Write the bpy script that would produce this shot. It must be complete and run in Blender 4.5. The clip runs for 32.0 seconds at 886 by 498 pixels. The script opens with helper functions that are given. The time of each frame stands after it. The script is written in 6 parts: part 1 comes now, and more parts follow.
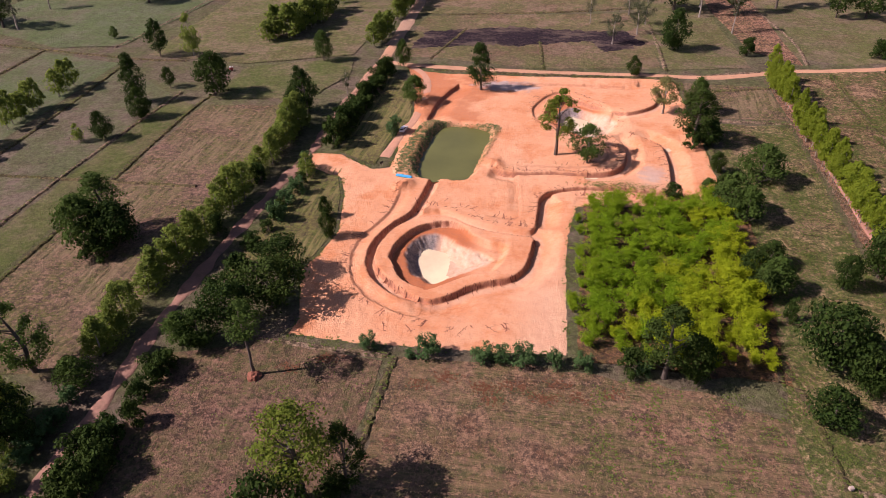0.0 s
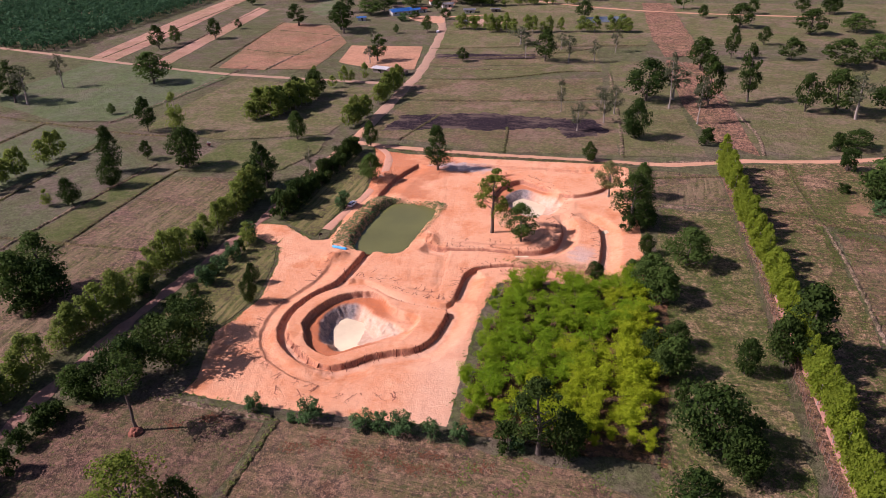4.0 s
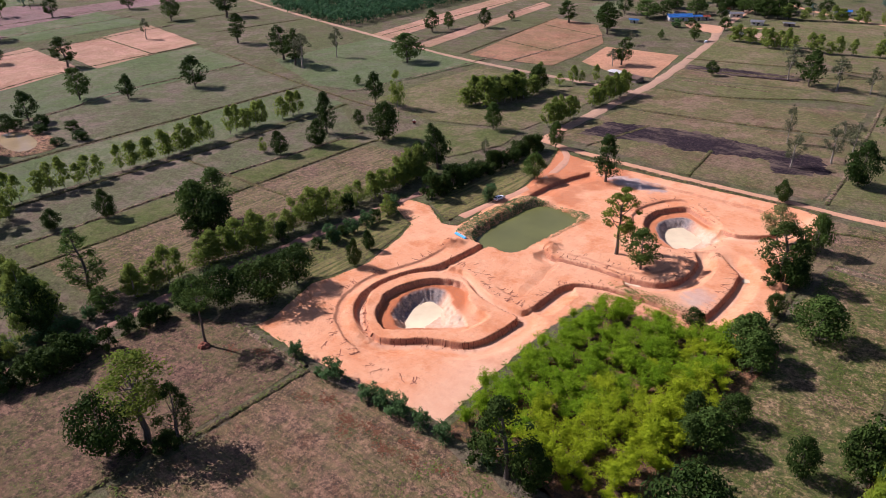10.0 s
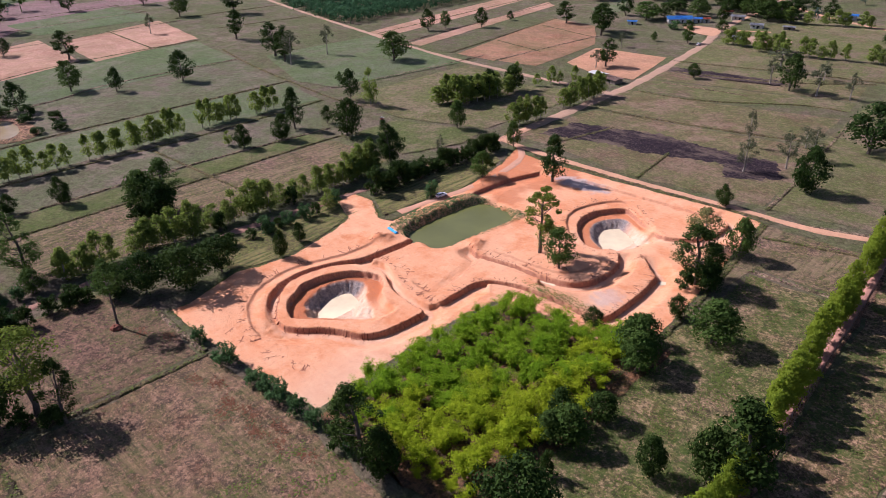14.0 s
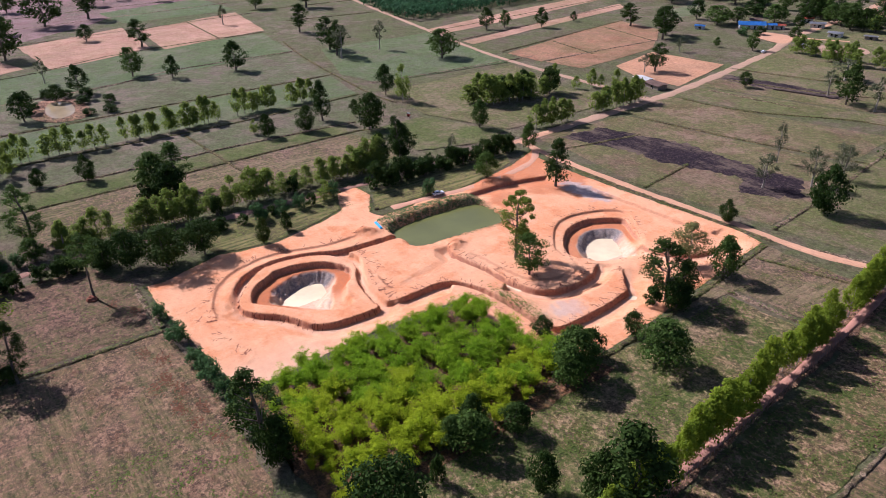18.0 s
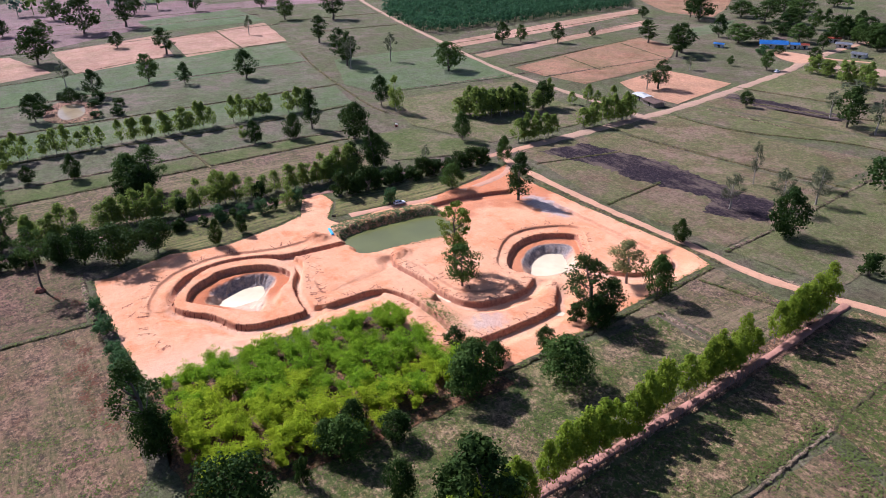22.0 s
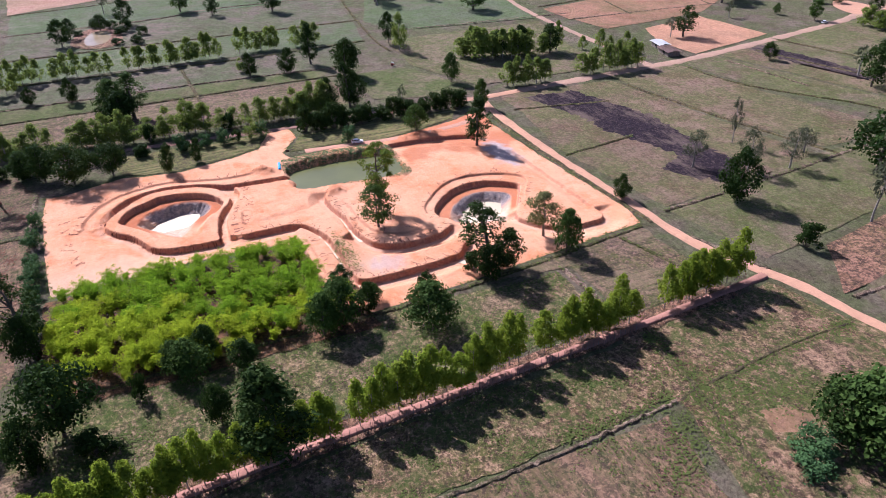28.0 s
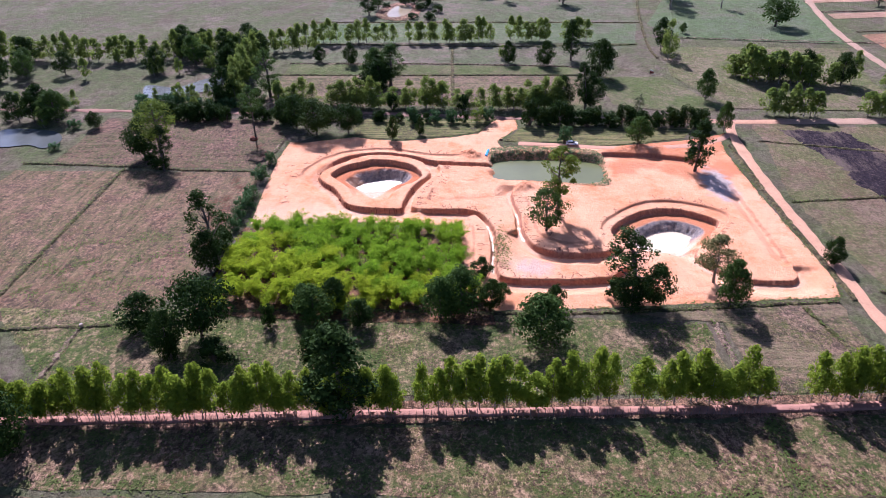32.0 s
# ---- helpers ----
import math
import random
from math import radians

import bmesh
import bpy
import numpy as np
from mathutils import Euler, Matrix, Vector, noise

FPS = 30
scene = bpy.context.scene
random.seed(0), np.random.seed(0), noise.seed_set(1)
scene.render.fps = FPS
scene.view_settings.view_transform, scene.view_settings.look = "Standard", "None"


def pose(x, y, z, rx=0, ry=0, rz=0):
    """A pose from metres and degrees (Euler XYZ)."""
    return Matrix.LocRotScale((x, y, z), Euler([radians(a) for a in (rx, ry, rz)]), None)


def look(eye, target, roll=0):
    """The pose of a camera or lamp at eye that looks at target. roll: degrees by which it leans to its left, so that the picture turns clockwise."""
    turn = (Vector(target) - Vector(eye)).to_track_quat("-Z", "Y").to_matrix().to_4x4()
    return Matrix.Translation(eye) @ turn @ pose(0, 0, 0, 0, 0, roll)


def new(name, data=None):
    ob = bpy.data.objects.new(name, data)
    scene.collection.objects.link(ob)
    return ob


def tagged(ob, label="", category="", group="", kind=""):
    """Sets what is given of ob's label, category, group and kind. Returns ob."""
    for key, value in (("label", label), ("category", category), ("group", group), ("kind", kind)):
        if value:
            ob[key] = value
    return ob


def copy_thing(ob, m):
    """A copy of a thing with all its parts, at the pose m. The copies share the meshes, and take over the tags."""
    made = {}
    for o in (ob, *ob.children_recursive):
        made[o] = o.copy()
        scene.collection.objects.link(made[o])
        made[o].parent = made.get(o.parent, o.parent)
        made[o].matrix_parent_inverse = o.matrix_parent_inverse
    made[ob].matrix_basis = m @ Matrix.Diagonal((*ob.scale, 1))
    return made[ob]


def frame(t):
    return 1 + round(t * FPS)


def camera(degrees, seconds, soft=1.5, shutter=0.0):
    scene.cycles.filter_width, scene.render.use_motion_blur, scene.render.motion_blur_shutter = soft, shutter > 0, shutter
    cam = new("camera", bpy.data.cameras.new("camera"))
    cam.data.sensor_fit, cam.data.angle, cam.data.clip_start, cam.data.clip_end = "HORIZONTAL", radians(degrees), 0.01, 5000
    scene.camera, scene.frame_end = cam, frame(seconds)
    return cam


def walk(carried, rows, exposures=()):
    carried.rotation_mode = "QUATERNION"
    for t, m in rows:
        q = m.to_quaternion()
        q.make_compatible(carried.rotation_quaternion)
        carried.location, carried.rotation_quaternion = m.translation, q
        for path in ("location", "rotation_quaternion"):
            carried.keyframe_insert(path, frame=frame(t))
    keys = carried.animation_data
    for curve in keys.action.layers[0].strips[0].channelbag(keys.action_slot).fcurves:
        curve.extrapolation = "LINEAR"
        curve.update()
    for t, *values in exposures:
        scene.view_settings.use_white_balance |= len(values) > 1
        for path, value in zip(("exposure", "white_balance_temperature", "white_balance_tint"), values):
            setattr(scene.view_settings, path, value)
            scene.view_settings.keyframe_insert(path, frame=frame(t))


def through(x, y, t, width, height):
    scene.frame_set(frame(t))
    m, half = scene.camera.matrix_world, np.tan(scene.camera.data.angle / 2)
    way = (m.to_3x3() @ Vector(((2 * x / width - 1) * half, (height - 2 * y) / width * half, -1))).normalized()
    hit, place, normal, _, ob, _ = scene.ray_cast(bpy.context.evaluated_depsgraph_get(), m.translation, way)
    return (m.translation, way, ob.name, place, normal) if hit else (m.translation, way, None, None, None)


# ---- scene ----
cam = camera(64.2, 32.0, soft=0.85)
METRES, EYE, TILT, LEAN, TURN = 278.55, 109.0, 0.0, 0.0, 12.1
ROWS = [
    (0.0, 0.0, 0.0, 0.0, -1.19, -35.75, 1.65),
    (0.5, 0.0112, -0.0015, -0.0006, -1.31, -33.51, 1.65),
    (1.0, 0.0263, -0.003, -0.0009, -1.42, -30.22, 1.65),
    (1.5, 0.0405, -0.0061, -0.0038, -1.54, -28.76, 1.65),
    (2.0, 0.0577, -0.008, -0.0051, -1.71, -28.71, 1.62),
    (2.5, 0.073, -0.0096, -0.0063, -1.83, -28.68, 1.55),
    (4.5, 0.1355, -0.0171, -0.0093, 6.36, -28.66, 1.4),
    (5.0, 0.1529, -0.0171, -0.0097, 11.0, -28.59, 1.39),
    (5.5, 0.1682, -0.0163, -0.0099, 14.96, -28.54, 1.4),
    (6.0, 0.1852, -0.0144, -0.01, 19.45, -28.49, 1.39),
    (6.5, 0.2, -0.0115, -0.0099, 23.38, -28.48, 1.4),
    (7.0, 0.2165, -0.0068, -0.0101, 27.59, -28.41, 1.34),
    (7.5, 0.232, -0.0004, -0.0104, 29.51, -28.38, 1.4),
    (8.0, 0.2482, 0.0075, -0.0113, 29.71, -28.27, 1.41),
    (8.5, 0.2619, 0.0139, -0.012, 29.6, -28.23, 1.41),
    (9.0, 0.2776, 0.0213, -0.0126, 29.42, -28.23, 1.4),
    (9.5, 0.2911, 0.0276, -0.0132, 29.25, -28.21, 1.4),
    (10.0, 0.3067, 0.0352, -0.0137, 29.05, -28.18, 1.44),
    (10.5, 0.3201, 0.0416, -0.0142, 28.86, -28.15, 1.44),
    (11.0, 0.3358, 0.0488, -0.0146, 28.65, -28.12, 1.43),
    (11.5, 0.3498, 0.055, -0.0148, 28.47, -28.1, 1.47),
    (12.0, 0.3657, 0.062, -0.0151, 28.27, -28.11, 1.45),
    (12.5, 0.3788, 0.0679, -0.0152, 28.04, -28.15, 1.41),
    (13.0, 0.3928, 0.0747, -0.016, 27.81, -28.1, 1.43),
    (13.5, 0.4058, 0.0805, -0.016, 28.55, -28.08, 1.39),
    (14.0, 0.4193, 0.0861, -0.0152, 32.38, -28.14, 1.33),
    (14.5, 0.4332, 0.0926, -0.0148, 37.68, -28.16, 1.26),
    (16.5, 0.4843, 0.1334, -0.0163, 41.4, -28.04, 1.26),
    (17.0, 0.4962, 0.1435, -0.0173, 41.19, -28.05, 1.27),
    (17.5, 0.5082, 0.1536, -0.0186, 40.98, -28.04, 1.29),
    (18.0, 0.5202, 0.1637, -0.0195, 40.75, -28.05, 1.31),
    (18.5, 0.5324, 0.1739, -0.0205, 40.52, -28.06, 1.31),
    (19.0, 0.5444, 0.184, -0.0214, 40.29, -28.07, 1.31),
    (19.5, 0.5562, 0.194, -0.0225, 40.06, -28.06, 1.3),
    (20.0, 0.568, 0.2036, -0.0232, 40.11, -28.07, 1.29),
    (20.5, 0.5799, 0.2129, -0.0236, 41.28, -28.12, 1.27),
    (21.0, 0.5918, 0.2227, -0.0241, 42.72, -28.13, 1.25),
    (21.5, 0.6034, 0.2329, -0.0245, 44.18, -28.14, 1.24),
    (22.0, 0.6143, 0.2444, -0.0238, 45.68, -26.88, 1.21),
    (22.5, 0.6255, 0.2559, -0.024, 47.17, -24.52, 1.22),
    (23.0, 0.6367, 0.2678, -0.024, 48.63, -21.43, 1.19),
    (23.5, 0.6477, 0.2793, -0.0266, 48.94, -20.55, 1.2),
    (24.0, 0.6574, 0.2914, -0.0272, 48.81, -20.56, 1.21),
    (24.5, 0.6672, 0.3031, -0.0288, 48.61, -20.58, 1.21),
    (25.0, 0.6759, 0.3152, -0.0299, 48.38, -22.13, 1.24),
    (25.5, 0.685, 0.3257, -0.0311, 48.15, -24.16, 1.26),
    (26.0, 0.6948, 0.3372, -0.0308, 47.88, -27.25, 1.25),
    (26.5, 0.7027, 0.3482, -0.0313, 47.63, -29.9, 1.25),
    (28.5, 0.7391, 0.3954, -0.0304, 57.41, -31.07, 1.13),
    (29.0, 0.7471, 0.4101, -0.03, 61.15, -31.07, 1.1),
    (29.5, 0.7532, 0.4231, -0.0299, 64.28, -31.08, 1.04),
    (30.0, 0.7593, 0.4386, -0.0296, 67.78, -31.08, 1.05),
    (30.5, 0.7638, 0.4519, -0.0295, 70.82, -31.07, 0.99),
    (31.0, 0.7683, 0.4678, -0.0291, 74.28, -31.1, 1.0),
    (31.5, 0.7714, 0.4819, -0.0291, 77.3, -31.11, 0.98),
    (32.0, 0.774, 0.4979, -0.0289, 80.7, -31.14, 0.9),
]
walk(cam, [(t, pose(0, 0, EYE, TILT, LEAN, TURN) @ pose(METRES * x, METRES * y, METRES * z, 90 + pitch, roll, yaw)) for t, x, y, z, yaw, pitch, roll in ROWS], ((0.0, 0.53, 6320, 39), (2.0, 0.51, 6120, 42), (5.0, 0.50, 5920, 40), (9.0, 0.58, 5820, 31), (13.0, 0.64, 5620, 30), (19.0, 0.77, 5420, 26), (21.0, 0.83, 5320, 25), (22.0, 0.87, 5220, 25), (23.0, 0.95, 4620, 25), (25.0, 0.93, 4720, 26), (26.0, 0.88, 5220, 27), (29.0, 1.0, 5220, 31), (32.0, 1.08, 5070, 32)))

# ---- light ----
world = bpy.data.worlds.new("world")
scene.world = world
world.use_nodes = True
wn = world.node_tree
sky = wn.nodes.new("ShaderNodeTexSky")
sky.sky_type = "NISHITA"
sky.sun_disc = False
sky.sun_elevation = radians(42)
sky.sun_rotation = radians(252)
sky.air_density, sky.dust_density, sky.ozone_density = 1.0, 1.2, 1.5
wn.links.new(sky.outputs["Color"], wn.nodes["Background"].inputs["Color"])
wn.nodes["Background"].inputs["Strength"].default_value = 0.054
sun = new("sun", bpy.data.lights.new("sun", "SUN"))
sun.data.energy, sun.data.angle, sun.data.color = 5.0, radians(0.55), (1.0, 0.93, 0.83)
sun.matrix_world = look((-95.1, -30.9, 90), (0, 0, 0))


# ---- materials ----
class Mat:
    """A node material, built step by step."""

    def __init__(self, name, rough=0.9, spec=0.2, metal=0.0):
        self.m = bpy.data.materials.new(name)
        self.m.use_nodes = True
        self.t = self.m.node_tree
        self.b = self.t.nodes["Principled BSDF"]
        self.b.inputs["Roughness"].default_value = rough
        self.b.inputs["Specular IOR Level"].default_value = spec
        self.b.inputs["Metallic"].default_value = metal
        self.pos = None

    def node(self, kind, **kw):
        n = self.t.nodes.new(kind)
        for k, v in kw.items():
            n.inputs[k.replace("_", " ")].default_value = v
        return n

    def link(self, a, b):
        self.t.links.new(a, b)

    def place(self):
        if self.pos is None:
            self.pos = self.node("ShaderNodeNewGeometry").outputs["Position"]
        return self.pos

    def noise(self, scale, detail=4.0, rough=0.6, lo=0.35, hi=0.65, stretch=None, local=False):
        n = self.node("ShaderNodeTexNoise", Scale=scale, Detail=detail, Roughness=rough)
        src = self.node("ShaderNodeTexCoord").outputs["Object"] if local else self.place()
        if stretch:
            mp = self.node("ShaderNodeMapping")
            mp.inputs["Scale"].default_value = stretch[:3]
            mp.inputs["Rotation"].default_value = (0, 0, radians(stretch[3]))
            self.link(src, mp.inputs["Vector"])
            src = mp.outputs["Vector"]
        self.link(src, n.inputs["Vector"])
        r = self.node("ShaderNodeMapRange")
        r.inputs["From Min"].default_value, r.inputs["From Max"].default_value = lo, hi
        self.link(n.outputs["Fac"], r.inputs["Value"])
        return r.outputs["Result"]

    def mul(self, a, k):
        n = self.node("ShaderNodeMath")
        n.operation = "MULTIPLY"
        self.link(a, n.inputs[0])
        if isinstance(k, float):
            n.inputs[1].default_value = k
        else:
            self.link(k, n.inputs[1])
        return n.outputs[0]

    def mix(self, fac, a, b, mode="MIX"):
        n = self.node("ShaderNodeMix")
        n.data_type, n.blend_type = "RGBA", mode
        for v, i in ((fac, 0), (a, 6), (b, 7)):
            if isinstance(v, (int, float)):
                n.inputs[i].default_value = v
            elif isinstance(v, tuple):
                n.inputs[i].default_value = (*v, 1.0)
            else:
                self.link(v, n.inputs[i])
        return n.outputs[2]

    def attr(self, name):
        n = self.node("ShaderNodeAttribute")
        n.attribute_name = name
        return n.outputs["Fac"]

    def rand(self, island=False):
        if island:
            return self.node("ShaderNodeNewGeometry").outputs["Random Per Island"]
        return self.node("ShaderNodeObjectInfo").outputs["Random"]

    def bump(self, h, strength=0.5, dist=0.2):
        n = self.node("ShaderNodeBump", Strength=strength, Distance=dist)
        self.link(h, n.inputs["Height"])
        self.link(n.outputs["Normal"], self.b.inputs["Normal"])

    def colour(self, c):
        if isinstance(c, tuple):
            self.b.inputs["Base Color"].default_value = (*c, 1.0)
        else:
            self.link(c, self.b.inputs["Base Color"])
        return self


def earth(name, base, alt, grass, grass_amount=0.5, rows=None, dark=(0.055, 0.040, 0.028), contrast=1.0, weeds=0.0, row_amount=0.3, brush=0.35):
    """Field ground: soil of two shades, grass, dry brush and weeds in patches, paler straw and, where given, plough lines."""
    m = Mat(name, 0.95, 0.08)
    base, alt, grass = (tuple(sum(c) / 3 + (v - sum(c) / 3) * 1.22 for v in c) for c in (base, alt, grass))
    c = m.mix(m.noise(0.024, 5, 0.58, 0.44, 0.56), base, alt)
    c = m.mix(m.mul(m.noise(0.011, 4, 0.55, 0.47, 0.62), 0.75), c, tuple(v * 1.42 for v in alt))
    c = m.mix(m.mul(m.noise(0.017, 5, 0.60, 0.50, 0.62), 0.65), c, tuple(v * 0.95 for v in grass))
    c = m.mix(m.mul(m.noise(0.065, 7, 0.70, 0.44, 0.54), grass_amount), c, grass)
    c = m.mix(m.mul(m.noise(0.045, 8, 0.74, 0.51, 0.58), brush), c, (base[0] * 0.52, base[1] * 0.38, base[2] * 0.34))
    c = m.mix(m.mul(m.noise(0.19, 7, 0.75, 0.50, 0.58), 0.62 * contrast), c, tuple(min(1, v * 1.55) for v in base))
    c = m.mix(m.mul(m.noise(0.30, 7, 0.80, 0.49, 0.57), 0.72 * contrast), c, dark)
    c = m.mix(m.mul(m.noise(0.95, 6, 0.82, 0.51, 0.58), 0.6 * contrast), c, tuple(min(1, v * 1.9) for v in base))
    c = m.mix(m.mul(m.noise(0.72, 6, 0.82, 0.50, 0.57), 0.8 * contrast), c, dark)
    if weeds:
        spots = m.mul(m.noise(0.05, 6, 0.7, 0.43, 0.52), m.noise(0.42, 7, 0.82, 0.44, 0.54))
        c = m.mix(m.mul(spots, weeds), c, (0.056, 0.104, 0.015))
    fine = m.noise(1.7, 6, 0.8, 0.34, 0.66)
    c = m.mix(m.mul(fine, 0.38 * contrast), c, dark)
    h = fine
    if rows:
        line = m.mul(m.noise(1.0, 4, 0.6, 0.44, 0.58, stretch=rows), m.noise(0.05, 3, 0.6, 0.35, 0.60))
        c = m.mix(m.mul(line, row_amount), c, tuple(v * 1.6 for v in alt))
        h = m.mix(0.5, fine, line)
    m.colour(c).bump(h, 0.8, 0.4)
    return m.m


M_GROUND = earth("dry_grass_ground", (0.138, 0.122, 0.080), (0.150, 0.116, 0.088), (0.088, 0.112, 0.040), 0.7, None, (0.044, 0.033, 0.022), 0.5)
M_STUBBLE = earth("brown_stubble", (0.208, 0.132, 0.090), (0.160, 0.104, 0.069), (0.097, 0.087, 0.037), 0.6, (0.06, 0.6, 1, 0), weeds=0.4, row_amount=0.4, brush=0.75)
M_FALLOW = earth("brown_fallow", (0.173, 0.106, 0.078), (0.133, 0.087, 0.061), (0.085, 0.082, 0.036), 0.6, (0.5, 0.06, 1, -20), (0.042, 0.028, 0.021), weeds=0.4, row_amount=0.35, brush=0.5)
M_STUBBLE_X = earth("straw_stubble", (0.190, 0.122, 0.092), (0.141, 0.106, 0.069), (0.090, 0.103, 0.030), 0.75, (0.6, 0.05, 1, 0), weeds=0.3, row_amount=0.55)
M_OLIVE = earth("olive_pasture", (0.150, 0.136, 0.092), (0.172, 0.134, 0.104), (0.096, 0.122, 0.052), 0.7, None, (0.046, 0.037, 0.027), 0.42, brush=0.3)
M_MOTTLED = earth("weedy_fallow", (0.315, 0.205, 0.138), (0.245, 0.165, 0.108), (0.105, 0.125, 0.034), 0.5, None, (0.060, 0.038, 0.025), 1.0, weeds=0.75, brush=0.5)
M_WEEDY = earth("weedy_green_fallow", (0.300, 0.210, 0.136), (0.245, 0.178, 0.114), (0.100, 0.138, 0.032), 0.7, None, (0.052, 0.046, 0.024), 0.95, weeds=0.75, brush=0.35)
M_GREENF = earth("green_pasture", (0.124, 0.138, 0.082), (0.146, 0.138, 0.090), (0.092, 0.130, 0.050), 0.65, None, (0.044, 0.042, 0.026), 0.34, brush=0.15)
M_STRIP = earth("green_grass_strip", (0.150, 0.132, 0.074), (0.170, 0.136, 0.090), (0.095, 0.118, 0.040), 0.8, None, (0.044, 0.042, 0.022), 0.4, weeds=0.4, brush=0.15)
M_PASTURE = earth("dry_pasture", (0.200, 0.148, 0.108), (0.172, 0.140, 0.088), (0.118, 0.136, 0.048), 0.8, None, (0.058, 0.045, 0.028), 0.45, weeds=0.3, brush=0.3)
M_MAUVE = earth("bare_mauve_field", (0.250, 0.158, 0.150), (0.205, 0.140, 0.130), (0.140, 0.130, 0.085), 0.35, None, (0.06, 0.042, 0.035), 0.4)
M_PINK = earth("pale_pink_field", (0.430, 0.265, 0.195), (0.350, 0.220, 0.160), (0.24, 0.18, 0.10), 0.35, None, (0.20, 0.13, 0.095), 0.3)
M_ORANGE = earth("orange_field", (0.330, 0.190, 0.125), (0.265, 0.160, 0.105), (0.15, 0.125, 0.06), 0.4, None, (0.13, 0.085, 0.06), 0.35)
mb = Mat("burnt_stubble", 0.95, 0.08)
ash = mb.mix(mb.noise(0.5, 6, 0.8), (0.012, 0.009, 0.012), (0.042, 0.028, 0.033))
straw = mb.mix(mb.noise(0.6, 6, 0.85), (0.150, 0.098, 0.086), (0.120, 0.096, 0.060))
burnt = mb.mix(mb.noise(0.07, 9, 0.80, 0.48, 0.58, (0.4, 1.0, 1, 8)), ash, straw)
mb.colour(mb.mix(mb.mul(mb.noise(0.9, 6, 0.85, 0.54, 0.62), 0.5), burnt, (0.19, 0.13, 0.105))).bump(mb.noise(2.2, 5, 0.85), 0.8, 0.4)
M_BURNT = mb.m
M_BROWN = earth("dry_brown_field", (0.222, 0.156, 0.110), (0.200, 0.140, 0.102), (0.108, 0.126, 0.044), 0.7, None, (0.055, 0.040, 0.026), 0.45, weeds=0.25)
M_DRYSTRIP = earth("dry_grass_verge", (0.310, 0.178, 0.122), (0.245, 0.145, 0.098), (0.135, 0.120, 0.052), 0.5, brush=0.5)
M_CROP = earth("green_crop_rows", (0.130, 0.118, 0.048), (0.150, 0.122, 0.064), (0.080, 0.100, 0.028), 0.75, (0.75, 0.05, 1, 4), weeds=0.5, row_amount=0.7)
M_YARD = earth("cleared_orange_earth", (0.50, 0.285, 0.185), (0.42, 0.25, 0.165), (0.32, 0.20, 0.12), 0.3, None, (0.22, 0.13, 0.085), 0.3, brush=0.15)
M_LITTER = earth("leaf_litter", (0.200, 0.105, 0.065), (0.130, 0.085, 0.045), (0.080, 0.085, 0.024), 0.5)
M_BUND = earth("grassy_bund", (0.150, 0.120, 0.066), (0.115, 0.100, 0.046), (0.068, 0.086, 0.024), 0.8)
M_BUND_DRY = earth("dry_bund", (0.270, 0.200, 0.145), (0.200, 0.140, 0.098), (0.100, 0.104, 0.040), 0.5)


def road_material(name, a, b, edge):
    m = Mat(name, 0.95, 0.1)
    c = m.mix(m.noise(0.12, 5, 0.65), a, b)
    c = m.mix(m.mul(m.noise(0.5, 5, 0.7, 0.5, 0.7), 0.5), c, edge)
    f = m.noise(2.2, 4, 0.7)
    c = m.mix(m.mul(f, 0.25), c, tuple(v * 0.6 for v in a))
    m.colour(c).bump(f, 0.4, 0.2)
    return m.m


M_ROAD = road_material("pale_laterite_road", (0.52, 0.285, 0.165), (0.44, 0.24, 0.14), (0.28, 0.165, 0.10))
M_TRACK = road_material("brown_dirt_track", (0.330, 0.180, 0.125), (0.235, 0.135, 0.096), (0.105, 0.078, 0.050))
M_BANKTRACK = road_material("reddish_bank_track", (0.430, 0.215, 0.150), (0.320, 0.160, 0.110), (0.150, 0.085, 0.058))
M_DRIVE = road_material("worn_orange_drive", (0.52, 0.27, 0.165), (0.44, 0.25, 0.16), (0.34, 0.20, 0.12))
M_GREYROAD = road_material("grey_gravel_road", (0.33, 0.215, 0.145), (0.40, 0.245, 0.155), (0.22, 0.15, 0.10))

ms = Mat("orange_laterite_soil", 0.92, 0.12)
soil = ms.mix(ms.noise(0.035, 5, 0.6, 0.4, 0.62), (0.655, 0.290, 0.138), (0.705, 0.364, 0.196))
soil = ms.mix(ms.mul(ms.noise(0.09, 6, 0.7, 0.50, 0.66), 0.75), soil, (0.56, 0.186, 0.062))
soil = ms.mix(ms.mul(ms.noise(0.22, 6, 0.75, 0.5, 0.66), 0.5), soil, (0.72, 0.415, 0.230))
soil = ms.mix(ms.mul(ms.noise(0.8, 6, 0.8, 0.52, 0.66), 0.38), soil, (0.43, 0.175, 0.105))
soil = ms.mix(ms.mul(ms.noise(1.0, 5, 0.75, 0.50, 0.64, (0.10, 0.8, 1, 14)), 0.14), soil, (0.72, 0.430, 0.245))
soil = ms.mix(ms.mul(ms.noise(1.0, 5, 0.75, 0.54, 0.66, (0.9, 0.10, 1, -8)), 0.14), soil, (0.46, 0.20, 0.12))
soil = ms.mix(ms.attr("red"), soil, ms.mix(ms.noise(0.9, 5, 0.75), (0.50, 0.165, 0.060), (0.42, 0.15, 0.07)))
soil = ms.mix(ms.attr("pale"), soil, ms.mix(ms.noise(0.5, 5, 0.7), (0.68, 0.445, 0.290), (0.62, 0.39, 0.25)))
